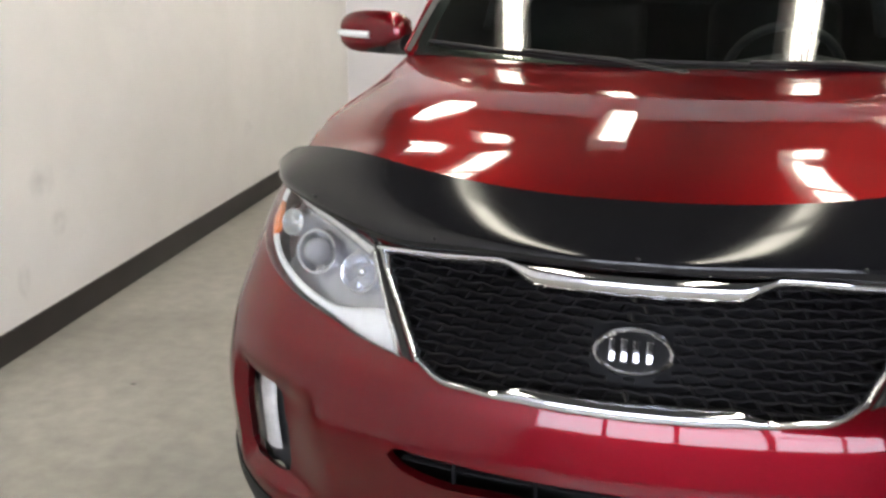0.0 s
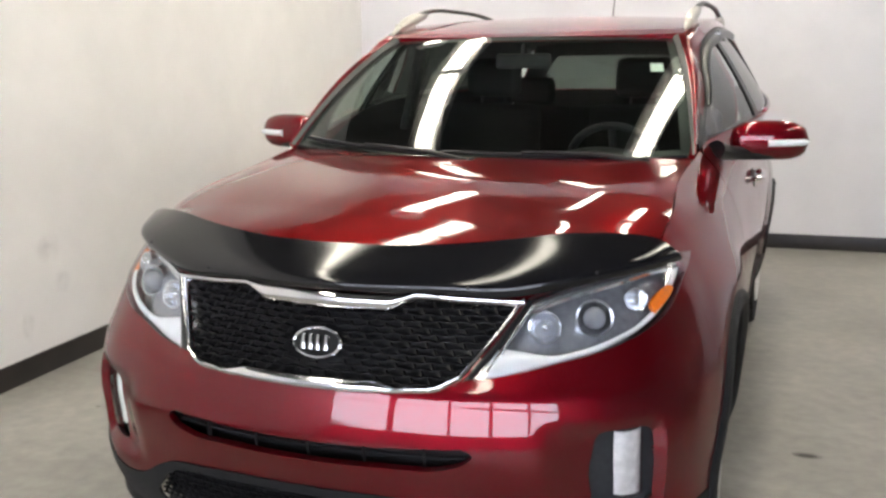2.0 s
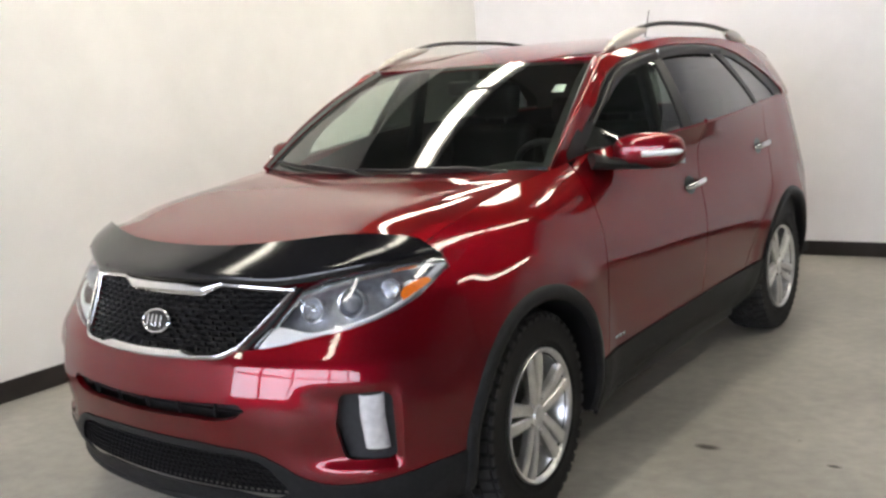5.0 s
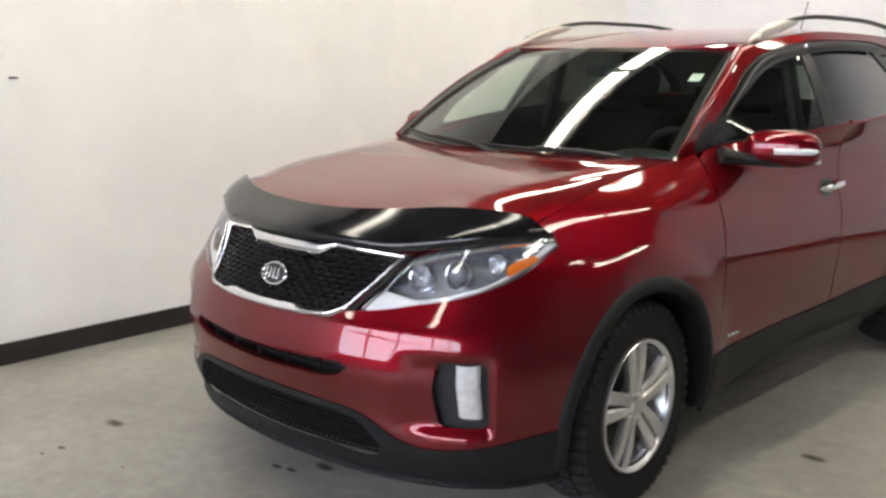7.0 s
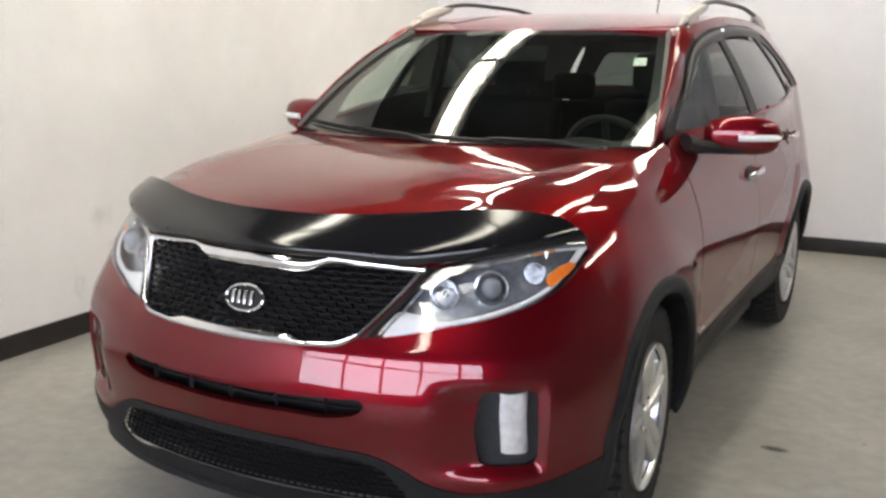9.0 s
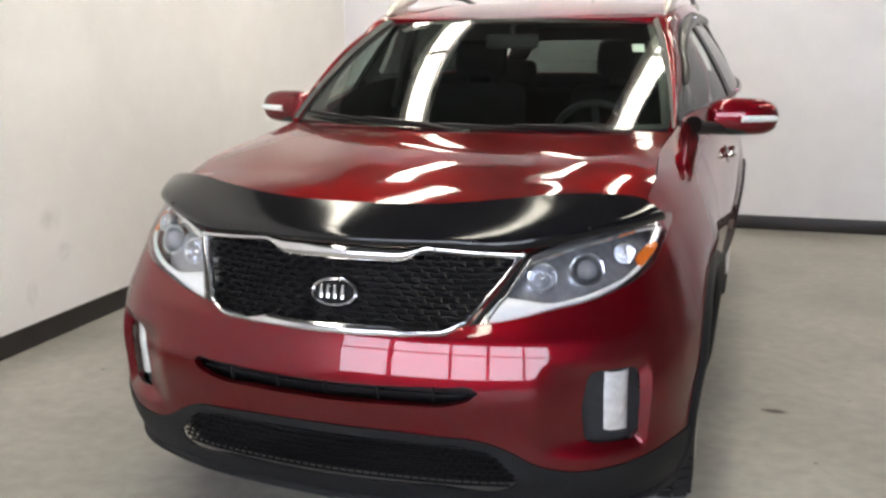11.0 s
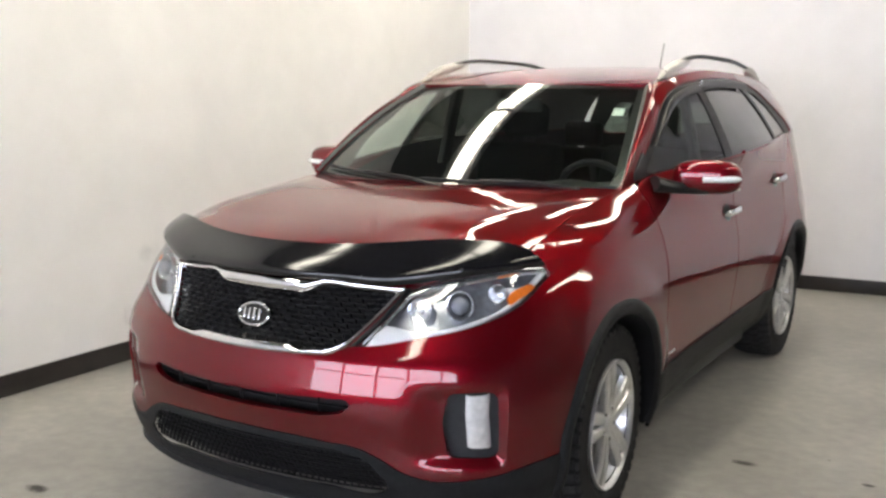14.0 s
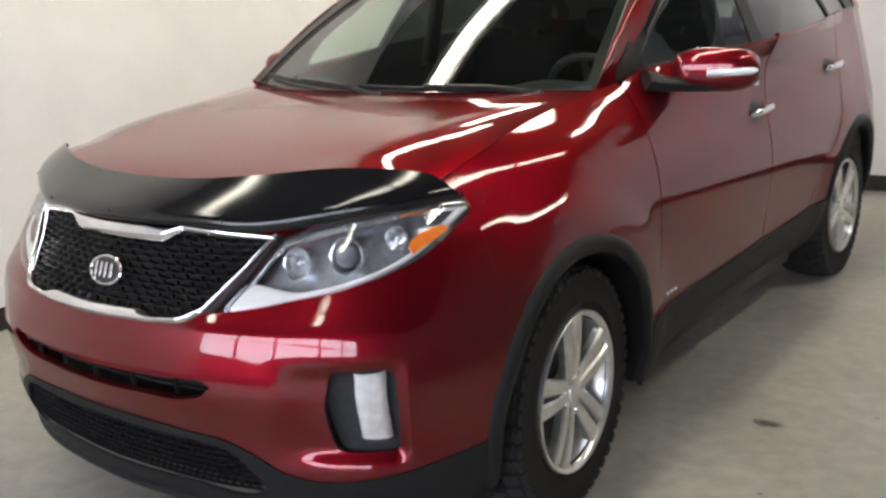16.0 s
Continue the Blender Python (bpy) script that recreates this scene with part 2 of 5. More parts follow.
def box_bm(x0, x1, y0, y1, z0, z1, bevel=0.0, segs=2):
    bm = bmesh.new()
    bmesh.ops.create_cube(bm, size=1)
    for v in bm.verts:
        v.co = ((x0 + x1) / 2 + v.co.x * (x1 - x0), (y0 + y1) / 2 + v.co.y * (y1 - y0), (z0 + z1) / 2 + v.co.z * (z1 - z0))
    if bevel:
        bmesh.ops.bevel(bm, geom=bm.edges[:], offset=bevel, segments=segs, affect="EDGES", profile=0.5)
    return bm


def join(bm, other, m=None):
    """Add the faces of another bmesh."""
    if m is not None:
        bmesh.ops.transform(other, matrix=m, verts=other.verts)
    me = bpy.data.meshes.new("scratch")
    other.to_mesh(me)
    other.free()
    bm.from_mesh(me)
    bpy.data.meshes.remove(me)
    return bm


def tube(points, radius, sides=10, closed=False, flatten=1.0, up=Vector((0, 0, 1))):
    """A round bar along points; radius a number or one for each point."""
    bm = bmesh.new()
    n = len(points)
    pts = [Vector(p) for p in points]
    rings = []
    for i, p in enumerate(pts):
        a, b = pts[(i - 1) % n] if closed or i else p, pts[(i + 1) % n] if closed or i < n - 1 else p
        d = (b - a).normalized()
        s = d.cross(up)
        s = s.normalized() if s.length > 1e-4 else Vector((1, 0, 0))
        w = s.cross(d)
        r = radius[i] if isinstance(radius, (list, tuple)) else radius
        rings.append([bm.verts.new(p + (s * math.cos(k * math.tau / sides) + w * flatten * math.sin(k * math.tau / sides)) * r) for k in range(sides)])
    for i in range(n if closed else n - 1):
        a, b = rings[i], rings[(i + 1) % n]
        for k in range(sides):
            bm.faces.new((a[k], a[(k + 1) % sides], b[(k + 1) % sides], b[k]))
    if not closed:
        bm.faces.new(rings[0][::-1])
        bm.faces.new(rings[-1])
    bmesh.ops.recalc_face_normals(bm, faces=bm.faces)
    return bm


def revolve(profile, sides=64, axis="x"):
    """Turn a profile of (radius, along) about the x axis."""
    bm = bmesh.new()
    rings = []
    for r, a in profile:
        rings.append([bm.verts.new((a, r * math.cos(k * math.tau / sides), r * math.sin(k * math.tau / sides))) for k in range(sides)])
    for a, b in zip(rings, rings[1:]):
        for k in range(sides):
            bm.faces.new((a[k], a[(k + 1) % sides], b[(k + 1) % sides], b[k]))
    bmesh.ops.remove_doubles(bm, verts=bm.verts, dist=1e-5)
    bmesh.ops.recalc_face_normals(bm, faces=bm.faces)
    return bm


def ribbon(low, high, fn, bulge=0.0, across=6):
    """A strip between two lists of (u, v) of equal length, laid on fn with a rounded bulge."""
    bm = bmesh.new()
    rows = []
    for (a, b), (c, d) in zip(low, high):
        rows.append([bm.verts.new(fn(a + (c - a) * k / across, b + (d - b) * k / across, bulge * math.sin(math.pi * k / across) ** 0.7 if 0 < k < across else -0.004)) for k in range(across + 1)])
    for r, q in zip(rows, rows[1:]):
        for k in range(across):
            bm.faces.new((r[k], q[k], q[k + 1], r[k + 1]))
    bmesh.ops.recalc_face_normals(bm, faces=bm.faces)
    return bm


def surface(f):
    """Add an offset along the outward normal (u to the right, v up, seen from outside)."""
    def g(u, v, off=0.0):
        p = Vector(f(u, v))
        if off:
            e = 2e-3
            n = (Vector(f(u + e, v)) - Vector(f(u - e, v))).cross(Vector(f(u, v + e)) - Vector(f(u, v - e)))
            p += n.normalized() * off
        return p
    return g


def wave(points, n=40):
    """A dense smooth line through (x, y) points by their running length."""
    t = [0.0]
    for a, b in zip(points, points[1:]):
        t.append(t[-1] + math.hypot(b[0] - a[0], b[1] - a[1]))
    fx, fy = spline(t, [p[0] for p in points]), spline(t, [p[1] for p in points])
    return [(fx(t[-1] * i / n), fy(t[-1] * i / n)) for i in range(n + 1)]


# ---- room ----
def wall(name, a, b, height, thick=0.12, label="", holes=(), mat=None):
    """A wall from a to b (plan), its face on the line, its body to the right of a->b; holes are (d0, d1, z0, z1)."""
    d = Vector((b[0] - a[0], b[1] - a[1], 0))
    length = d.length
    d.normalize()
    n = Vector((d.y, -d.x, 0))

    def f(u, v, off=0.0):
        return Vector((a[0], a[1], v)) + d * u + n * off
    polys = [[(h[0], h[2]), (h[1], h[2]), (h[1], h[3]), (h[0], h[3])] for h in holes]
    bm = sheet(f, (0, length, 0, height), 0.5, None, polys, 0, thick)
    bmesh.ops.recalc_face_normals(bm, faces=bm.faces)
    return tagged(part(name, bm, mat or WALLPAINT, flat=True), label, "wall", kind="structure")


CEIL = 3.5
def left_x(y):
    return -2.30 - 0.055 * (y - 0.3)


def back_y(x):
    return 5.02 + 0.055 * (x - 0.8)


CORNER = (left_x(4.85), back_y(left_x(4.85)))
FRONT_Y = -6.5
RIGHT_X = 6.5

fl = flat_grid(-2.8, RIGHT_X + 0.2, FRONT_Y - 0.3, 5.8, 0.5)
tagged(part("floor", fl, CONCRETE, flat=True), "worn grey concrete floor with stains", "floor", kind="structure")
WIN = [(1.5, 8.6, 0.9, 2.7)]
wall("wall_west", (left_x(FRONT_Y), FRONT_Y), CORNER, CEIL, label="white painted wall with faint scuffs")
wall("wall_north", CORNER, (RIGHT_X, back_y(RIGHT_X)), CEIL, label="white painted back wall, cool daylight put into its colour", mat=DAYTINTWALL)
wall("wall_east", (RIGHT_X, back_y(RIGHT_X)), (RIGHT_X, FRONT_Y), CEIL, label="dark grey painted side wall", mat=DARKWALL)
wall("wall_south", (RIGHT_X, FRONT_Y), (left_x(FRONT_Y), FRONT_Y), CEIL, label="grey painted wall with a wide window", holes=WIN, mat=GREYPAINT)
cb = box_bm(-2.9, RIGHT_X + 0.2, FRONT_Y - 0.2, 5.8, CEIL, CEIL + 0.12)
tagged(part("ceiling", cb, CEILWHITE, flat=True), "dark painted ceiling", "ceiling", kind="structure")


def board(name, a, b, height=0.112, thick=0.014):
    d = Vector((b[0] - a[0], b[1] - a[1], 0))
    bm = box_bm(0, d.length, -thick, 0, 0, height, 0.004)
    ob = tagged(part(name, bm, BASEBLACK), "dark brown rubber baseboard along the wall", "baseboard", kind="structure")
    ob.matrix_world = Matrix.Translation((*a, 0)) @ Matrix.Rotation(math.atan2(d.y, d.x), 4, "Z")


board("baseboard_west", (left_x(FRONT_Y), FRONT_Y), CORNER)
board("baseboard_north", (CORNER[0] + 0.016, CORNER[1]), (RIGHT_X, back_y(RIGHT_X)))

# wide window behind the walk
wd = tagged(new("window_1"), "wide window with white mullions and daylight outside", "window", kind="structure")
wx0, wx1 = RIGHT_X - 8.6, RIGHT_X - 1.5
for k in range(6):
    x = wx0 + (wx1 - wx0) * k / 5
    part("mullion", box_bm(x - 0.05, x + 0.05, FRONT_Y - 0.1, FRONT_Y - 0.02, 0.9, 2.7, 0.006), FIXTURE, wd)
for z in (0.93, 1.80, 2.67):
    part("rail", box_bm(wx0, wx1, FRONT_Y - 0.1, FRONT_Y - 0.025, z - 0.03, z + 0.03, 0.006), FIXTURE, wd)
for k in range(5):
    x0, x1 = wx0 + (wx1 - wx0) * k / 5 + 0.05, wx0 + (wx1 - wx0) * (k + 1) / 5 - 0.05
    for z0, z1 in ((0.96, 1.77), (1.83, 2.64)):
        o = part("pane", box_bm(x0, x1, FRONT_Y - 0.068, FRONT_Y - 0.062, z0, z1), LENS, wd)
        o.visible_shadow = False
tagged(part("backdrop", box_bm(wx0 - 6, wx1 + 6, FRONT_Y - 6.1, FRONT_Y - 6, -1, 7), DAYLIGHT, flat=True), "bright overcast daylight outside", "backdrop", kind="structure")

# ceiling lamps: long strips of three tubes
LAMP_Z = 3.2


def strip_lamp(x, y0, y1, half, tubes):
    lamp = tagged(new("ceiling_lamp"), "white fluorescent strip lamp with four tubes under the ceiling", "lamp", group="ceiling strip lamps")
    lamp.location = (x, y0, LAMP_Z)
    length = y1 - y0
    part("body", box_bm(-half, half, 0, length, -0.01, 0.07, 0.008), FIXTURE, lamp)
    for y in (0.2 * length, 0.8 * length):
        part("hanger", tube([(0, y, 0.065), (0, y, CEIL - LAMP_Z + 0.01)], 0.006, 8), STEELDARK, lamp)
    for dx in tubes:
        part("tube", tube([(dx, 0.03, -0.04), (dx, length - 0.03, -0.04)], 0.015, 10), TUBE, lamp)
    for y in (0.015, length - 0.015):
        part("end_cap", box_bm(-half + 0.005, half - 0.005, y - 0.012, y + 0.012, -0.065, -0.005, 0.004), FIXTURE, lamp)
    return lamp


FOUR = (-0.032, 0.010, 0.052, 0.094)
for sx, starts in ((-1.17, (-2.86, -0.38)), (0.70, (-2.86, -0.38)), (2.60, (-0.38,))):
    for y0 in starts:
        strip_lamp(sx, y0, y0 + 2.44, 0.14, FOUR)
for sx, y1 in ((-1.17, 2.95), (0.70, 2.95), (2.60, 3.25)):
    strip_lamp(sx, 2.09, y1, 0.14, FOUR)
strip_lamp(4.50, 2.09, 4.53, 0.14, FOUR)
for sx in (-1.64, -0.46, 1.35):
    strip_lamp(sx, 3.05, 4.50, 0.12, FOUR)

# marks on the floor
for (mx, my, r) in ((1.140, 0.842, 0.056), (-1.073, -0.907, 0.060), (-0.237, -0.684, 0.030), (-0.105, -0.560, 0.050), (-0.170, -0.665, 0.028), (-0.974, -1.183, 0.026), (-0.972, -1.263, 0.016), (1.625, 0.860, 0.030), (-0.633, -1.102, 0.012), (-1.752, 0.387, 0.014), (1.298, 0.355, 0.010), (1.446, 1.061, 0.010)):
    bm = bmesh.new()
    pts = [bm.verts.new((mx + r * (1 + 0.35 * math.sin(3 * a + mx)) * math.cos(a), my + 0.8 * r * (1 + 0.3 * math.cos(2 * a)) * math.sin(a), 0.004)) for a in [math.tau * i / 28 for i in range(28)]]
    bm.faces.new(pts)
    tagged(part("floor_stain", bm, STAIN, flat=True), "small dark stain on the concrete floor", "stain")

hk = box_bm(-0.012, 0.012, -0.020, 0.020, -0.004, 0.004, 0.002)
ho = tagged(part("wall_hook", hk, STEELDARK), "small dark metal hook on the white wall", "hook")
ho.location = (left_x(-0.76) + 0.010, -0.76, 1.418)

# faint scuffs on the west wall
for (sy, sz, w, h) in ((0.78, 0.60, 0.20, 0.16), (0.86, 0.42, 0.14, 0.12), (2.80, 0.46, 0.16, 0.10), (0.60, 0.26, 0.10, 0.16)):
    bm = bmesh.new()
    bm.faces.new([bm.verts.new((left_x(sy + dy * w) + 0.005, sy + dy * w, sz + dz * h)) for dy, dz in ((-0.5, -0.5), (0.5, -0.5), (0.5, 0.5), (-0.5, 0.5))])
    tagged(part("wall_scuff", bm, SCUFF, flat=True), "faint grey scuff mark on the white wall", "scuff")

# ---- car: body surfaces ----
PLAN = [(0.0, -0.930), (0.20, -0.917), (0.418, -0.879), (0.60, -0.812), (0.753, -0.721), (0.864, -0.594), (0.919, -0.450), (0.935, -0.280), (0.932, 0.0),
        (0.925, 0.5), (0.930, 1.4), (0.930, 2.7), (0.92, 3.02), (0.872, 3.28), (0.74, 3.47), (0.45, 3.60), (0.0, 3.65)]
_t = [0.0]
for a, b in zip(PLAN, PLAN[1:]):
    _t.append(_t[-1] + math.hypot(b[0] - a[0], b[1] - a[1]))
plan_x, plan_y = spline([-_t[1]] + _t, [-PLAN[1][0]] + [p[0] for p in PLAN]), spline([-_t[1]] + _t, [PLAN[1][1]] + [p[1] for p in PLAN])
S_END = _t[-1]
LEVELS = [0.20, 0.33, 0.45, 0.60, 0.65, 0.70, 0.72, 0.75, 0.82, 0.90, 0.97, 1.05, 1.13, 1.30]
SETBACK = [  # at the front's middle, before the lamps, at the corner, front wheel, mirror, doors, tail
    (0.00, [0.10, 0.045, 0.030, 0.000, 0.010, 0.0225, 0.029, 0.050, 0.085, 0.127, 0.175, 0.25, 0.33, 0.5]),
    (0.50, [0.09, 0.035, 0.019, 0.000, 0.010, 0.0225, 0.029, 0.053, 0.106, 0.156, 0.215, 0.30, 0.38, 0.5]),
    (1.08, [0.07, 0.012, 0.003, 0.000, 0.008, 0.019, 0.025, 0.036, 0.064, 0.101, 0.148, 0.21, 0.28, 0.5]),
    (1.62, [0.07, 0.015, 0.006, 0.000, 0.000, 0.001, 0.002, 0.003, 0.011, 0.028, 0.055, 0.105, 0.215, 0.50]),
    (2.02, [0.08, 0.035, 0.020, 0.008, 0.004, 0.002, 0.002, 0.001, 0.004, 0.015, 0.036, 0.075, 0.140, 0.40]),
    (2.45, [0.17, 0.066, 0.030, 0.012, 0.006, 0.002, 0.001, 0.000, 0.003, 0.015, 0.034, 0.057, 0.084, 0.140]),
    (4.50, [0.17, 0.066, 0.030, 0.012, 0.006, 0.002, 0.001, 0.000, 0.003, 0.012, 0.026, 0.042, 0.060, 0.100]),
    (6.20, [0.10, 0.040, 0.010, 0.000, 0.000, 0.004, 0.006, 0.008, 0.022, 0.045, 0.065, 0.085, 0.105, 0.14]),
]
_S, _Z = [0.01 * i for i in range(640)], [0.18 + 0.005 * i for i in range(236)]
_at_z = [[spline(LEVELS, d)(z) for z in _Z] for _, d in SETBACK]
_table = []
for k in range(len(_Z)):
    _row = spline([-SETBACK[1][0]] + [s for s, _ in SETBACK], [_at_z[1][k]] + [a[k] for a in _at_z])
    _table.append([_row(s) for s in _S])


def setback(s, z):
    a, b = min(max(abs(s) / 0.01, 0), 638.99), min(max((z - 0.18) / 0.005, 0), 234.99)
    i, j = int(a), int(b)
    u, v = a - i, b - j
    p, q = _table[j], _table[j + 1]
    return (p[i] * (1 - u) + p[i + 1] * u) * (1 - v) + (q[i] * (1 - u) + q[i + 1] * u) * v


def _lower(s, z):
    side, a = (1, s) if s >= 0 else (-1, -s)
    x, y = plan_x(a), plan_y(a)
    tx, ty = plan_x(a + 1e-3) - plan_x(a - 1e-3), plan_y(a + 1e-3) - plan_y(a - 1e-3)
    # a shallow dish round each fog lamp
    dish = 0.026 * smooth(0.56, 0.715, a) * smooth(0.905, 0.878, a) * smooth(0.388, 0.435, z) * smooth(0.665, 0.60, z)
    # wheel arches swell a little
    r = min(math.hypot(y, z - 0.356), math.hypot(y - 2.745, z - 0.356))
    dish -= 0.013 * smooth(0.62, 0.49, r) * smooth(1.10, 1.30, a)
    k = (setback(a, z) + dish) / math.hypot(tx, ty)
    return (side * (x - ty * k), y + tx * k, z)


lower = surface(_lower)


def s_front(x, z):
    lo, hi = 0.0, 1.5
    for _ in range(30):
        mid = (lo + hi) / 2
        lo, hi = (mid, hi) if _lower(mid, z)[0] < abs(x) else (lo, mid)
    return math.copysign(lo, x)


_sy = np.array([(plan_y(S_END * i / 600), S_END * i / 600) for i in range(601)])


def s_side(y):
    return float(np.interp(y, _sy[:, 0], _sy[:, 1]))


def flank(side):
    """The body side by (y, z), for the car's left (1) or right (-1) side."""
    def f(u, z):
        y = u * side
        return _lower(side * s_side(y), z)
    return surface(f)


def fr(points):
    return [(s_front(x, z), z) for x, z in points]


top_edge = spline([-0.50, -0.30, 0.0, 0.25, 0.45, 0.64, 1.30, 2.50, 3.40], [0.99, 1.048, 1.105, 1.137, 1.158, 1.184, 1.232, 1.290, 1.31])

car = tagged(new("car"), "dark red metallic SUV parked on the concrete floor", "car")


def flip(poly, side):
    return [(x * side, z) for x, z in poly]


def both(build):
    for side in (1, -1):
        build(side)


def rounded(points, r, n=5):
    """A closed outline with its corners rounded."""
    out = []
    for a, b, c in zip(points[-1:] + points[:-1], points, points[1:] + points[:1]):
        a, b, c = Vector(a), Vector(b), Vector(c)
        p, q = b + (a - b).normalized() * r, b + (c - b).normalized() * r
        for k in range(n + 1):
            t = k / n
            v = p * (1 - t) ** 2 + b * 2 * t * (1 - t) + q * t * t
            out.append((v.x, v.y))
    return out


# outlines by (x, z) seen from the front
HEAD = wave([(0.405, 0.752), (0.49, 0.765), (0.58, 0.785), (0.68, 0.808), (0.752, 0.836), (0.802, 0.874), (0.824, 0.958)], 26)
HEAD_TOP = wave([(0.822, 0.980), (0.77, 0.994), (0.68, 0.981), (0.58, 0.956), (0.495, 0.922)], 16)
HEADLIGHT = HEAD + HEAD_TOP
GRILLE_LOW = wave([(0.0, 0.716), (0.14, 0.718), (0.26, 0.724), (0.335, 0.733), (0.372, 0.752)], 16)
GRILLE_SIDE = [(0.372, 0.752), (0.420, 0.815), (0.466, 0.882), (0.486, 0.915)]
GRILLE_TOP = wave([(0.486, 0.915), (0.36, 0.921), (0.20, 0.932), (0.0, 0.935)], 16)
HALF_GRILLE = GRILLE_LOW + GRILLE_SIDE[1:-1] + GRILLE_TOP
GRILLE = HALF_GRILLE + [(-x, z) for x, z in HALF_GRILLE[-2:0:-1]]
SLOT_H = wave([(0.0, 0.592), (0.2, 0.594), (0.36, 0.600), (0.405, 0.600), (0.420, 0.588), (0.400, 0.566), (0.355, 0.550), (0.2, 0.541), (0.0, 0.538)], 40)
SLOT = SLOT_H + [(-x, z) for x, z in SLOT_H[-2:0:-1]]
FOG = rounded([(0.672, 0.426), (0.796, 0.424), (0.801, 0.54), (0.795, 0.634), (0.680, 0.632), (0.664, 0.53)], 0.028)
RED_LOW = [(0.0, 0.462), (0.30, 0.455), (0.44, 0.442), (0.50, 0.415), (0.56, 0.378), (0.63, 0.358), (0.74, 0.362), (0.82, 0.378), (0.88, 0.398)]
LOWGRILLE_H = wave([(0.0, 0.436), (0.25, 0.432), (0.41, 0.424), (0.45, 0.410), (0.49, 0.365), (0.515, 0.330), (0.505, 0.318), (0.3, 0.305), (0.0, 0.300)], 40)
LOWGRILLE = LOWGRILLE_H + [(-x, z) for x, z in LOWGRILLE_H[-2:0:-1]]

ARCH_R, LIP_R, ARCH_Z = 0.395, 0.462, 0.356


def arch(y, r, a0=-20, a1=200, n=44, stretch=1.0):
    return [(y + r * math.cos(radians(a0 + (a1 - a0) * i / n)), ARCH_Z + r * math.sin(radians(a0 + (a1 - a0) * i / n))) for i in range(n + 1)]


def arch_poly(y, r):
    return [(y + r, 0.1)] + arch(y, r, 0, 180) + [(y - r, 0.1)]


S_SPLIT = s_side(-0.36)
# front bumper
low_half = fr(wave(RED_LOW, 40)) + [(s_side(-0.45), 0.405), (S_SPLIT, 0.43)]
bump_top = [(S_SPLIT, top_edge(-0.36) - 0.002), (s_side(-0.42), top_edge(-0.42) - 0.002), (s_side(-0.48), 0.994)]
keep = low_half + bump_top + [(0.30, 0.99), (0.0, 0.99)]
keep = keep + [(-u, v) for u, v in keep[-2:0:-1]]
archhole = [(s_side(y) if y > -0.9 else 0, z) for y, z in arch(0, LIP_R - 0.012, 90, 200, 30)] + [(S_SPLIT + 0.5, 0.2), (S_SPLIT + 0.5, 0.8)]
holes = [fr(GRILLE), fr(SLOT)]
for sd in (1, -1):
    holes += [fr(flip(HEADLIGHT, sd)), fr(flip(FOG, sd)), [(u * sd, v) for u, v in archhole]]
bm = sheet(lower, (-S_SPLIT - 0.02, S_SPLIT + 0.02, 0.30, 1.06), 0.012, keep, holes, 0, 0.02)
part("front_bumper", bm, PAINT, car, "glossy dark red bumper cover")
# valance
lowkeep = low_half + [(S_SPLIT + 0.01, 0.43), (S_SPLIT + 0.01, 0.25), (0.9, 0.245), (0.6, 0.235), (0.0, 0.225)]
lowkeep = lowkeep + [(-u, v) for u, v in lowkeep[-2:0:-1]]
lh = [fr(LOWGRILLE)] + [[(u * sd, v) for u, v in archhole] for sd in (1, -1)]
bm = sheet(lower, (-S_SPLIT - 0.02, S_SPLIT + 0.02, 0.21, 0.47), 0.014, lowkeep, lh, 0.004, 0.008)
part("lower_valance", bm, PLASTIC, car, "matt dark grey plastic valance")


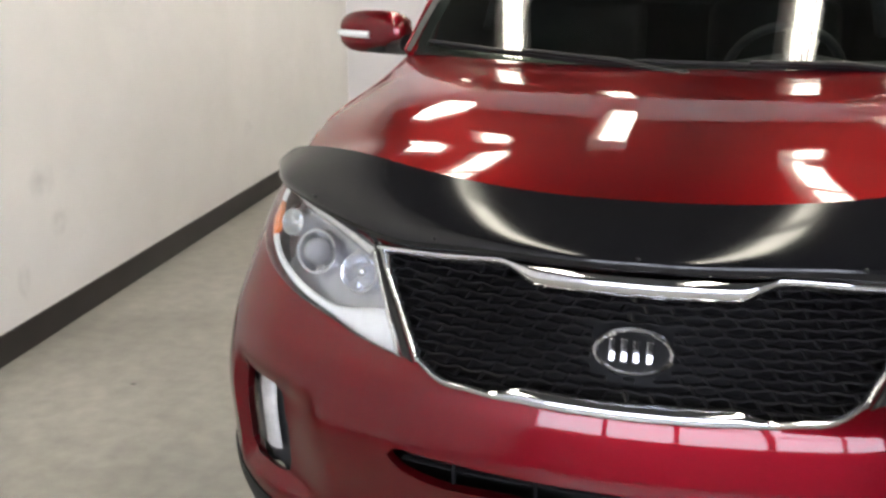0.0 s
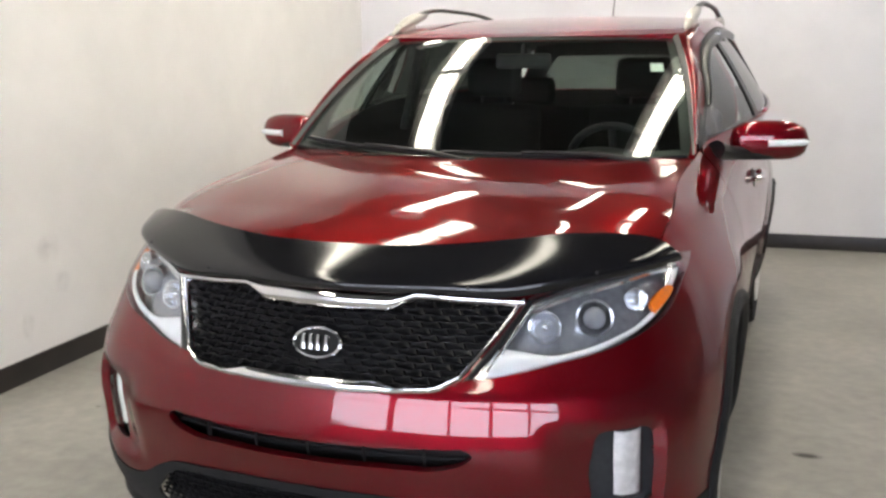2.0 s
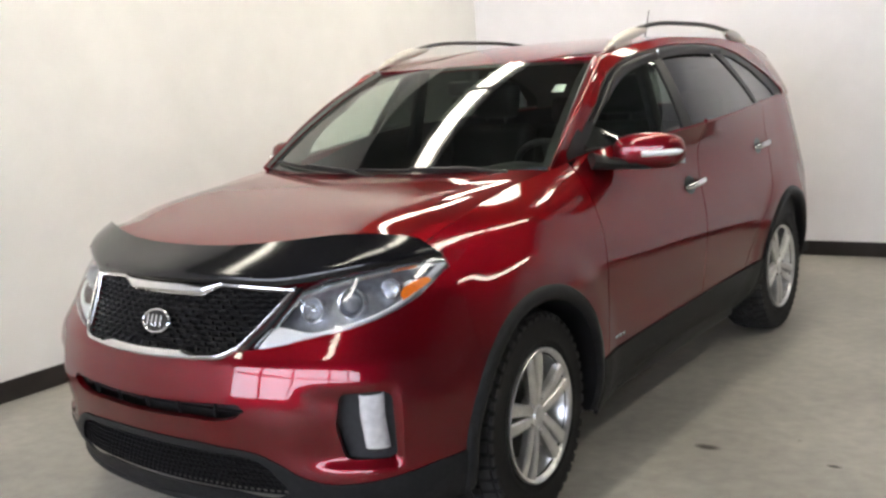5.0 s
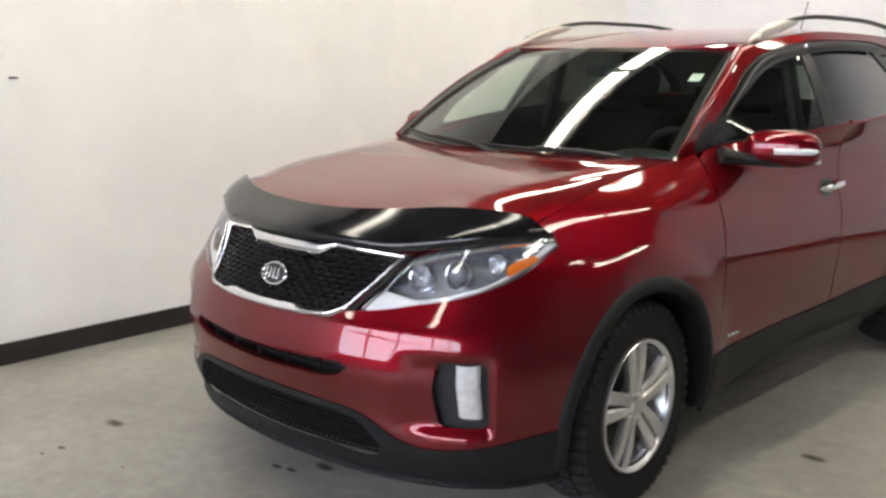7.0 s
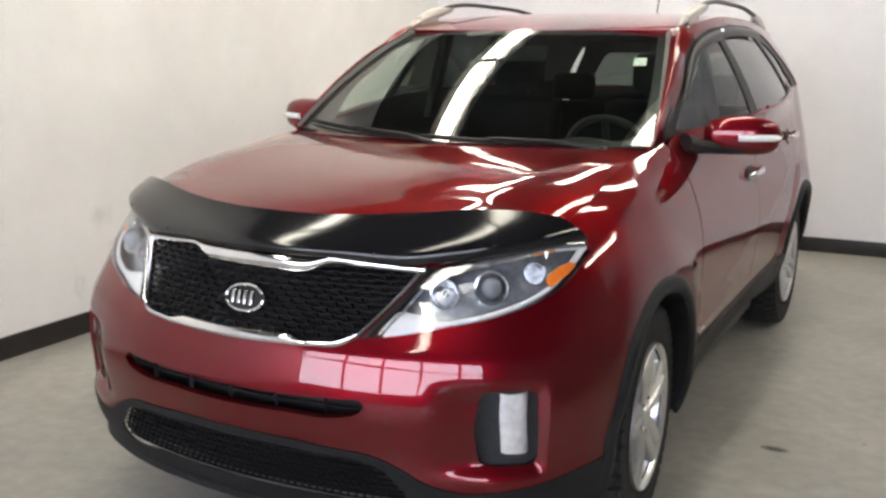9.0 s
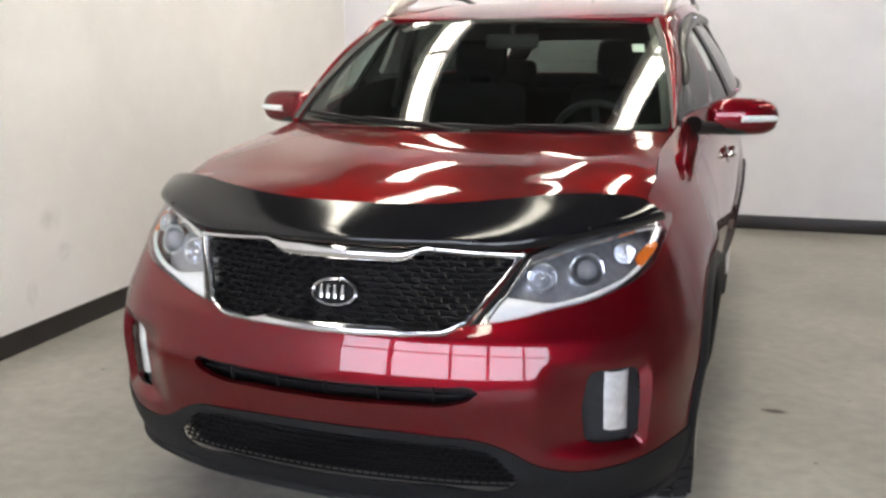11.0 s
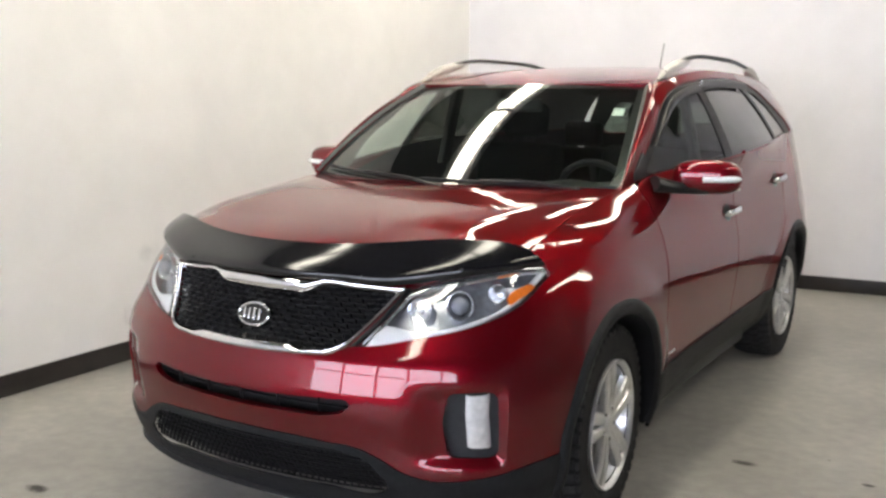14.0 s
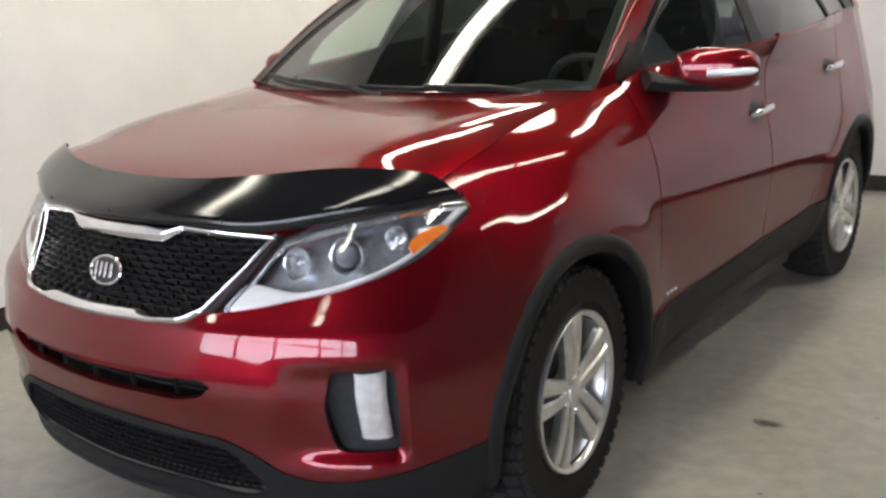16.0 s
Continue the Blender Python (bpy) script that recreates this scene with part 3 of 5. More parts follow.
# fenders, doors, rear quarters
def side_panels(side):
    f = flank(side)

    def fl2(poly):
        return [(y * side, z) for y, z in poly]

    def panel(name, poly, holes=(), mat=PAINT, off=0.0, label="", step=0.02, rim=0.015):
        ys = [p[0] for p in poly]
        zs = [p[1] for p in poly]
        b = sorted((min(ys) * side - 0.01 * side, max(ys) * side + 0.01 * side))
        bm = sheet(f, (b[0], b[1], min(zs) - 0.01, max(zs) + 0.01), step, fl2(poly), [fl2(h) for h in holes], off, rim)
        return part(name, bm, mat, car, label)
    front_gap = wave([(0.500, 0.36), (0.503, 0.62), (0.505, 0.80), (0.512, 0.98), (0.528, 1.10), (0.54, 1.158)], 14)
    mid_gap = wave([(1.505, 0.36), (1.505, 0.8), (1.515, 1.0), (1.53, 1.26)], 10)
    rear_gap = [(2.05, 0.36), (2.09, 0.50), (2.20, 0.64), (2.36, 0.76), (2.46, 0.86), (2.50, 1.0), (2.51, 1.30)]

    def tops(y0, y1):
        return [(y0 + (y1 - y0) * i / 16, top_edge(y0 + (y1 - y0) * i / 16)) for i in range(17)]
    g = 0.003
    fender = tops(-0.3595, 0.535) + [(y - g, z) for y, z in front_gap[::-1]] + [(-0.3595, 0.36)]
    panel("fender", fender, [arch_poly(0, LIP_R - 0.012)], label="red front wing over the wheel")
    door = [(y + g, z) for y, z in front_gap] + tops(0.545, 1.53)[1:] + [(y - g, z) for y, z in mid_gap[::-1]]
    d1 = panel("front_door", door, label="red front door")
    door2 = [(y + g, z) for y, z in mid_gap] + tops(1.533, 2.51) + [(y - g, z) for y, z in rear_gap[::-1]]
    d2 = panel("rear_door", door2, [arch_poly(2.745, LIP_R - 0.012)], label="red rear door")
    quarter = [(y + g, z) for y, z in rear_gap] + tops(2.513, 3.40) + [(3.40, 0.42), (2.4, 0.36)]
    panel("rear_quarter", quarter, [arch_poly(2.745, LIP_R - 0.012)], label="red rear wing")
    # sill and arch lips
    sill = [(0.40, 0.22), (0.40, 0.44), (0.55, 0.448), (1.3, 0.462), (2.0, 0.478), (2.30, 0.485), (2.30, 0.22)]
    panel("sill_cladding", sill, [arch_poly(0, LIP_R - 0.002), arch_poly(2.745, LIP_R - 0.002)], PLASTIC, 0.010, "matt dark grey sill cladding", 0.04)
    for yc in (0.0, 2.745):
        lo, hi = [], []
        for i in range(61):
            a = radians(-14 + 206 * i / 60)
            lo.append(((yc + 0.405 * math.cos(a)) * side, ARCH_Z + 0.405 * math.sin(a)))
            hi.append(((yc + LIP_R * math.cos(a)) * side, ARCH_Z + LIP_R * math.sin(a)))
        part("wheel_arch_lip", ribbon(lo, hi, f, 0.014), PLASTIC, car, "matt dark grey wheel arch lip")
        # inner liner
        bm = bmesh.new()
        rows = []
        for i in range(33):
            a = radians(-15 + 210 * i / 32)
            p = f((yc + 0.412 * math.cos(a)) * side, max(0.22, ARCH_Z + 0.412 * math.sin(a)), -0.004)
            rows.append([bm.verts.new(p), bm.verts.new((0.52 * side, p.y, p.z))])
        for r, q in zip(rows, rows[1:]):
            bm.faces.new((r[0], r[1], q[1], q[0]))
        part("wheel_arch_liner", bm, BLACK, car)
        part("liner_back", box_bm(*sorted((0.50 * side, 0.52 * side)), yc - 0.46, yc + 0.46, 0.2, 0.86), BLACK, car)
    return f, d1, d2


FLANK, DOORS = {}, {}
for sd in (1, -1):
    f, d1, d2 = side_panels(sd)
    FLANK[sd], DOORS[sd] = f, (d1, d2)


# ---- bonnet ----
def side_edge(y):
    p = _lower(s_side(max(y, -0.42)), top_edge(max(y, -0.42)))
    return p[0], p[2]


bonnet_mid = spline([-0.74, -0.60, -0.40, -0.10, 0.20, 0.45], [0.987, 1.034, 1.077, 1.120, 1.151, 1.168])
_edge_x = spline([-0.42, -0.25, 0.0, 0.2, 0.42], [side_edge(y)[0] for y in (-0.42, -0.25, 0.0, 0.2, 0.42)])
_edge_z = spline([-0.42, -0.25, 0.0, 0.2, 0.42], [side_edge(y)[1] for y in (-0.42, -0.25, 0.0, 0.2, 0.42)])


def _bonnet(w, s):
    a = abs(w)
    yf, yr = -0.72 + 0.31 * a ** 2.6, 0.26 + 0.16 * a ** 2
    y = yf + (yr - yf) * s
    x = w * (_edge_x(max(y, -0.42)) - 0.003)
    zc = bonnet_mid(y)
    ze = _edge_z(max(y, -0.42)) + 0.1 * min(0, y + 0.42)
    # the crown rises to a full shoulder that rolls over by the same drop all along
    drop = 0.045 - 0.031 * smooth(-0.42, 0.40, y)
    # a soft ridge on each side, from the screen's corner towards the grille's
    off = (abs(x) - (0.53 + 0.10 * (y + 0.55))) / 0.07
    ridge = 0.004 * math.exp(-off * off) * smooth(-0.72, -0.45, y) * smooth(1.15, 0.2, s)
    return (x, y, zc + (ze + drop - zc) * a ** 2 - drop * a ** 9 + ridge)


bonnet = surface(_bonnet)
part("bonnet", sheet(bonnet, (-1, 1, 0, 1), 0.025, None, (), 0, 0.02, 0.03), PAINT, car, "glossy dark red bonnet")


# ---- windscreen, roof, glasshouse ----
def _screen(w, s):
    a2 = w * w
    bx, by, bz = 0.742 * w, 0.27 + 0.16 * (0.8 * a2 + 0.2 * a2 ** 2), 1.148 + 0.014 * a2
    tx, ty, tz = 0.578 * w, 1.050 + 0.070 * (0.8 * a2 + 0.2 * a2 ** 2), 1.568 - 0.010 * a2
    b = 4 * s * (1 - s)
    return (bx + (tx - bx) * s + 0.010 * b * w, by + (ty - by) * s - 0.014 * b, bz + (tz - bz) * s + 0.026 * b)


screen = surface(_screen)
part("windscreen", sheet(screen, (-1, 1, 0, 1), 0.05, None, (), 0, 0), GLASS, car, "windscreen glass").visible_shadow = False

roof_edge_x = spline([1.0, 1.5, 2.3, 3.0, 3.5], [0.660, 0.666, 0.668, 0.645, 0.60])
roof_edge_z = spline([0.95, 1.12, 1.5, 2.1, 2.7, 3.2, 3.5], [1.520, 1.570, 1.625, 1.638, 1.616, 1.565, 1.51])
roof_mid = spline([1.0, 1.25, 1.7, 2.4, 3.0, 3.5], [1.556, 1.604, 1.660, 1.672, 1.640, 1.58])


def _roof(w, s):
    a2 = w * w
    y0 = 1.052 + 0.070 * (0.8 * a2 + 0.2 * a2 ** 2)
    y = y0 + (3.42 - y0) * s
    zc, ze = roof_mid(y), roof_edge_z(y) + 0.004
    return (w * roof_edge_x(y), y, zc + (ze - zc) * (0.75 * a2 + 0.25 * a2 ** 3))


roof = surface(_roof)
part("roof", sheet(roof, (-1, 1, 0, 1), 0.05, None, (), 0, 0.02, 0.02), PAINT, car, "glossy dark red roof panel")


def glasshouse(side):
    def f(u, v):
        y = u * side
        yy = max(y, 0.40)
        b = Vector(_lower(side * s_side(yy), top_edge(yy)))
        e = Vector((side * roof_edge_x(max(y, 1.0)), y, roof_edge_z(max(y, 0.95))))
        p = b.lerp(e, v)
        p.y = y
        p.x += side * 0.013 * 4 * v * (1 - v)
        return p
    return surface(f)


A_LINE = [(0.415, 0.0), (0.605, 0.31), (0.80, 0.64), (0.935, 0.86), (1.03, 1.0)]
DLO = wave([(0.56, 0.015), (0.70, 0.32), (0.855, 0.62), (0.965, 0.81), (1.09, 0.885), (1.25, 0.91), (1.5, 0.915), (1.8, 0.915), (2.3, 0.895), (2.55, 0.79), (2.80, 0.55), (3.02, 0.20), (3.06, 0.08), (3.0, 0.025)], 60)


def build_glasshouse(side):
    f = glasshouse(side)

    def m(poly):
        return [(y * side, v) for y, v in poly]
    b = sorted((0.40 * side, 3.5 * side))
    keep = A_LINE + [(3.40, 1.0), (3.40, 0.0)]
    part("pillar_frame", sheet(f, (b[0], b[1], 0, 1), 0.03, m(keep), [m(DLO)], 0, 0.02, 0.03), PAINT, car, "red roof pillars and door frame")
    w1 = [(0.66, 0.05), (0.77, 0.30), (0.91, 0.585), (1.01, 0.74), (1.13, 0.805), (1.28, 0.83), (1.45, 0.835), (1.335, 0.03), (0.90, 0.03)]
    w2 = [(1.415, 0.03), (1.53, 0.835), (1.9, 0.835), (2.20, 0.815), (2.30, 0.40), (2.37, 0.03)]
    w3 = [(2.43, 0.04), (2.31, 0.77), (2.44, 0.73), (2.66, 0.52), (2.84, 0.20), (2.87, 0.05)]
    part("window_surround", sheet(f, (b[0], b[1], 0, 1), 0.03, m(DLO), [m(w1), m(w2), m(w3)], -0.008, 0.012, 0.03), BLACK, car, "black window surrounds")
    for poly, mat, nm in ((w1, SIDEGLASS, "front_side_glass"), (w2, TINTED, "rear_side_glass"), (w3, TINTED, "quarter_glass")):
        ys = sorted((min(p[0] for p in poly) * side, max(p[0] for p in poly) * side))
        o = part(nm, sheet(f, (*ys, 0, 0.9), 0.05, m(poly), (), -0.014, 0, 0.05), mat, car)
        o.visible_shadow = False
    # smoked rain visors over both doors
    up1 = wave([(0.74, 0.36), (0.875, 0.615), (0.985, 0.785), (1.11, 0.865), (1.27, 0.89), (1.47, 0.895)], 20)
    lo1 = wave([(0.755, 0.33), (0.91, 0.55), (1.03, 0.68), (1.145, 0.745), (1.29, 0.775), (1.47, 0.785)], 20)
    up2 = wave([(1.49, 0.895), (1.75, 0.90), (2.0, 0.895), (2.26, 0.87)], 20)
    lo2 = wave([(1.49, 0.785), (1.75, 0.79), (2.0, 0.785), (2.26, 0.765)], 20)
    for lo, hi in ((lo1, up1), (lo2, up2)):
        part("rain_visor", ribbon(m(lo), m(hi), f, 0.018), VISOR, car, "smoked plastic rain visor")
    c = f(side * 1.48, 0.85, 0.014)
    part("visor_clip", box_bm(c.x - 0.006, c.x + 0.006, c.y - 0.009, c.y + 0.009, c.z - 0.014, c.z + 0.014, 0.003), CHROME, car, "small chrome clip between the visors")
    return f


def a_pillar(side):
    """The painted pillar between the windscreen's edge and the door frame."""
    f = glasshouse(side)
    av = spline([p[1] for p in A_LINE], [p[0] for p in A_LINE])
    rows = []
    for i in range(36):
        t = min(1, i / 30)
        a = screen(side * 1.0, t, 0.004)
        b = f(side * (av(t) + 0.019 * max(0, i - 30)), t, 0.0)
        row = []
        for k in range(13):
            u = k / 12
            row.append(a.lerp(b, u) + Vector((side * 0.010, -0.018, 0.012)) * math.sin(math.pi * u))
        rows.append(row)
    # a dull grey moulding beside the glass, then the paint
    for nm, k0, k1, mat, lb in (("screen_moulding", 0, 3, PILLARGREY, "dull grey-black windscreen moulding"), ("a_pillar", 3, 12, PAINT, "red windscreen pillar")):
        bm = bmesh.new()
        vs = [[bm.verts.new(p + Vector((0, 0, 0.004 if nm == "a_pillar" and k == 3 else 0))) for k, p in enumerate(r) if k0 <= k <= k1] for r in rows]
        for r, q in zip(vs, vs[1:]):
            for k in range(len(r) - 1):
                bm.faces.new((r[k], r[k + 1], q[k + 1], q[k]))
        bmesh.ops.recalc_face_normals(bm, faces=bm.faces)
        part(nm, bm, mat, car, lb)


both(a_pillar)
HOUSE = {sd: build_glasshouse(sd) for sd in (1, -1)}


# tailgate closes the back
def _tail(w, z):
    if z < 1.30:
        y = 3.62 - 0.10 * w * w - 0.10 * smooth(0.9, 1.3, z)
    else:
        y = 3.52 - 0.10 * w * w - 0.12 * (z - 1.30) / 0.30
    half = 0.70 - 0.16 * smooth(1.2, 1.62, z)
    return (-w * half, y, z)


tail = surface(_tail)
rw = rounded([(-0.84, 1.27), (0.84, 1.27), (0.76, 1.50), (-0.76, 1.50)], 0.07)
part("tailgate", sheet(tail, (-1, 1, 0.35, 1.60), 0.06, None, [rw], 0, 0.03), PAINT, car, "red tailgate")
o = part("rear_glass", sheet(tail, (-0.9, 0.9, 1.18, 1.55), 0.06, rw, (), -0.01, 0), REARGLASS, car)
o.visible_shadow = False


# ---- car: nose details ----
def oval(cx, cz, rx, rz, n=40):
    return [(cx + rx * math.cos(math.tau * i / n), cz + rz * math.sin(math.tau * i / n)) for i in range(n)]


def on(poly, off, step=0.02, rim=0.0):
    """A panel on the nose inside an outline of (s, z)."""
    us, vs = [p[0] for p in poly], [p[1] for p in poly]
    return sheet(lower, (min(us) - 0.005, max(us) + 0.005, min(vs) - 0.005, max(vs) + 0.005), step, poly, (), off, rim)


# shield behind the openings
part("front_bulkhead", sheet(lower, (-1.25, 1.25, 0.24, 0.96), 0.05, None, (), -0.085, 0), BLACK, car)
part("engine_bay_panel", box_bm(-0.70, 0.70, -0.42, -0.40, 0.24, 1.0), BLACK, car)
part("subframe", box_bm(-0.60, 0.60, -0.55, 0.52, 0.22, 0.28, 0.02), BLACK, car)
part("rear_subframe", box_bm(-0.60, 0.60, 2.18, 3.5, 0.22, 0.28, 0.02), BLACK, car)
part("underbody", box_bm(-0.80, 0.80, 0.50, 2.20, 0.20, 0.28, 0.02), BLACK, car, "dark underbody")

# grille: chrome frame, mesh of flat six-sided cells
grille = part("grille", on(fr(GRILLE), -0.05, 0.03), BLACK, car, "black grille in a chrome frame")


def frame_thick_top(x):
    return 0.013 + 0.026 * smooth(0.245, 0.165, abs(x))


def frame_thick_low(x):
    return 0.012 + 0.016 * smooth(0.235, 0.17, abs(x))


xs = [-0.486 + 0.972 * i / 80 for i in range(81)]
gt = spline([0, 0.20, 0.36, 0.486], [0.935, 0.932, 0.921, 0.915])
gl = spline([0, 0.14, 0.26, 0.335, 0.372], [0.716, 0.718, 0.724, 0.733, 0.752])
part("chrome_top_bar", ribbon([(s_front(x, gt(abs(x)) - frame_thick_top(x)), gt(abs(x)) - frame_thick_top(x)) for x in xs], [(s_front(x, gt(abs(x))), gt(abs(x)) + 0.002) for x in xs], lower, 0.014), CHROME, grille, "chrome upper frame")
xl = [-0.372 + 0.744 * i / 70 for i in range(71)]
part("chrome_lower_bar", ribbon([(s_front(x, gl(abs(x))), gl(abs(x)) - 0.004) for x in xl], [(s_front(x, gl(abs(x))), gl(abs(x)) - 0.002 + frame_thick_low(x)) for x in xl], lower, 0.014), CHROME, grille, "chrome lower frame")
for sd in (1, -1):
    sidep = wave([(0.372, 0.749), (0.420, 0.815), (0.466, 0.882), (0.487, 0.917)], 20)
    part("chrome_side_bar", ribbon([(sd * s_front(x + 0.004, z), z) for x, z in sidep], [(sd * s_front(x - 0.013, z), z) for x, z in sidep], lower, 0.013), CHROME, grille, "chrome side frame")
gpoly = fr(GRILLE)
mesh = bmesh.new()
row, z = 0, 0.730


def in_grille(x, z):
    return inside((s_front(x, z), z), gpoly) and (abs(x) > 0.066 or abs(z - 0.811) > 0.038)


while z < 0.93:
    run = []
    for i in range(101):
        x = -0.50 + 1.0 * i / 100
        zz = z + 0.0018 * math.cos(math.pi * (i / 2.5 + row))
        if in_grille(x, zz):
            run.append(lower(s_front(x, zz), zz, -0.014))
        if run and (i == 100 or not in_grille(x, zz)):
            if len(run) > 2:
                join(mesh, tube(run, 0.0032, 6, up=Vector((0, 1, 0)), flatten=2.6))
            run = []
    for i in range(24):
        x = -0.50 + (i + 0.5 * (row % 2)) / 23.0
        x2 = x + (0.010 if x < 0 else -0.010)
        if in_grille(x, z) and in_grille(x2, z + 0.0145):
            join(mesh, tube([lower(s_front(x, z), z, -0.013), lower(s_front(x2, z + 0.0145), z + 0.0145, -0.013)], 0.0040, 5, up=Vector((0, 1, 0)), flatten=1.8))
    row += 1
    z += 0.0145
part("grille_mesh", mesh, GLOSSBLACK, grille, "black plastic grille mesh")

# badge: an oval plate with plain strokes
badge = node("badge", car, "chrome oval badge with plain strokes")
E2 = Matrix.Translation((0.004, -0.838, 0.811)) @ Matrix.Rotation(radians(-22), 4, "X")
bm = bmesh.new()
ring = [E2 @ Vector((0.0635 * math.cos(a), 0, 0.0365 * math.sin(a))) for a in [math.tau * i / 48 for i in range(48)]]
part("badge_ring", tube(ring, 0.0042, 8, True, up=Vector((0, 1, 0))), CHROME, badge)
bm = bmesh.new()
fr_, bk = [], []
for i in range(48):
    a = math.tau * i / 48
    fr_.append(bm.verts.new(E2 @ Vector((0.063 * math.cos(a), -0.002, 0.036 * math.sin(a)))))
    bk.append(bm.verts.new(E2 @ Vector((0.060 * math.cos(a), 0.03, 0.034 * math.sin(a)))))
bm.faces.new(fr_)
for i in range(48):
    bm.faces.new((fr_[i], fr_[(i + 1) % 48], bk[(i + 1) % 48], bk[i]))
bmesh.ops.recalc_face_normals(bm, faces=bm.faces)
part("badge_plate", bm, SMOKED, badge)
for bx in (-0.036, -0.016, 0.004, 0.026):
    b2 = box_bm(bx - 0.0045, bx + 0.0045, -0.006, 0.0, -0.019, 0.019, 0.0015)
    bmesh.ops.transform(b2, matrix=E2, verts=b2.verts)
    part("badge_stroke", b2, CHROME, badge)

# slot below the grille
slot = part("upper_intake", on(fr(SLOT), -0.045, 0.03), BLACK, car, "black slot intake with thin ribs")
for x in (-0.30, -0.15, 0.0, 0.15, 0.30):
    part("rib", ribbon(fr([(x, 0.54), (x, 0.568), (x, 0.597)]), fr([(x + 0.006, 0.54), (x + 0.006, 0.568), (x + 0.006, 0.597)]), lambda u, v, o: lower(u, v, o - 0.022), 0.006), PLASTIC, slot)
part("slat", ribbon([(s_front(x, 0.566), 0.566) for x in [-0.40 + 0.8 * i / 40 for i in range(41)]], [(s_front(x, 0.572), 0.572) for x in [-0.40 + 0.8 * i / 40 for i in range(41)]], lambda u, v, o: lower(u, v, o - 0.028), 0.006), BLACK, slot)

# lower intake with a mesh of long cells
low = part("lower_intake", on(fr(LOWGRILLE), -0.034, 0.04), BLACK, car, "black lower intake with a plastic mesh")
lgp = fr(LOWGRILLE)
mesh = bmesh.new()
for k in range(8):
    z = 0.309 + 0.0165 * k
    run = [(s_front(x, z), z) for x in [-0.54 + 1.08 * i / 90 for i in range(91)]]
    run = [lower(u, v, -0.008) for u, v in run if inside((u, v), lgp)]
    if len(run) > 2:
        join(mesh, tube(run, 0.0028, 5, up=Vector((0, 1, 0)), flatten=2.5))
    for i in range(46):
        x = -0.53 + 1.06 * (i + 0.5 * (k % 2)) / 46
        a, b = (s_front(x, z), z), (s_front(x, z + 0.0165), z + 0.0165)
        if inside(a, lgp) and inside(b, lgp):
            join(mesh, tube([lower(*a, -0.008), lower(*b, -0.008)], 0.0026, 4, up=Vector((0, 1, 0)), flatten=1.8))
part("intake_mesh", mesh, BLACK, low)
ss = [-1.16 + 2.32 * i / 70 for i in range(71)]
part("chin_lip", ribbon([(u, 0.224) for u in ss], [(u, 0.246) for u in ss], lower, 0.018), PLASTIC, car, "thin dark lip under the valance")



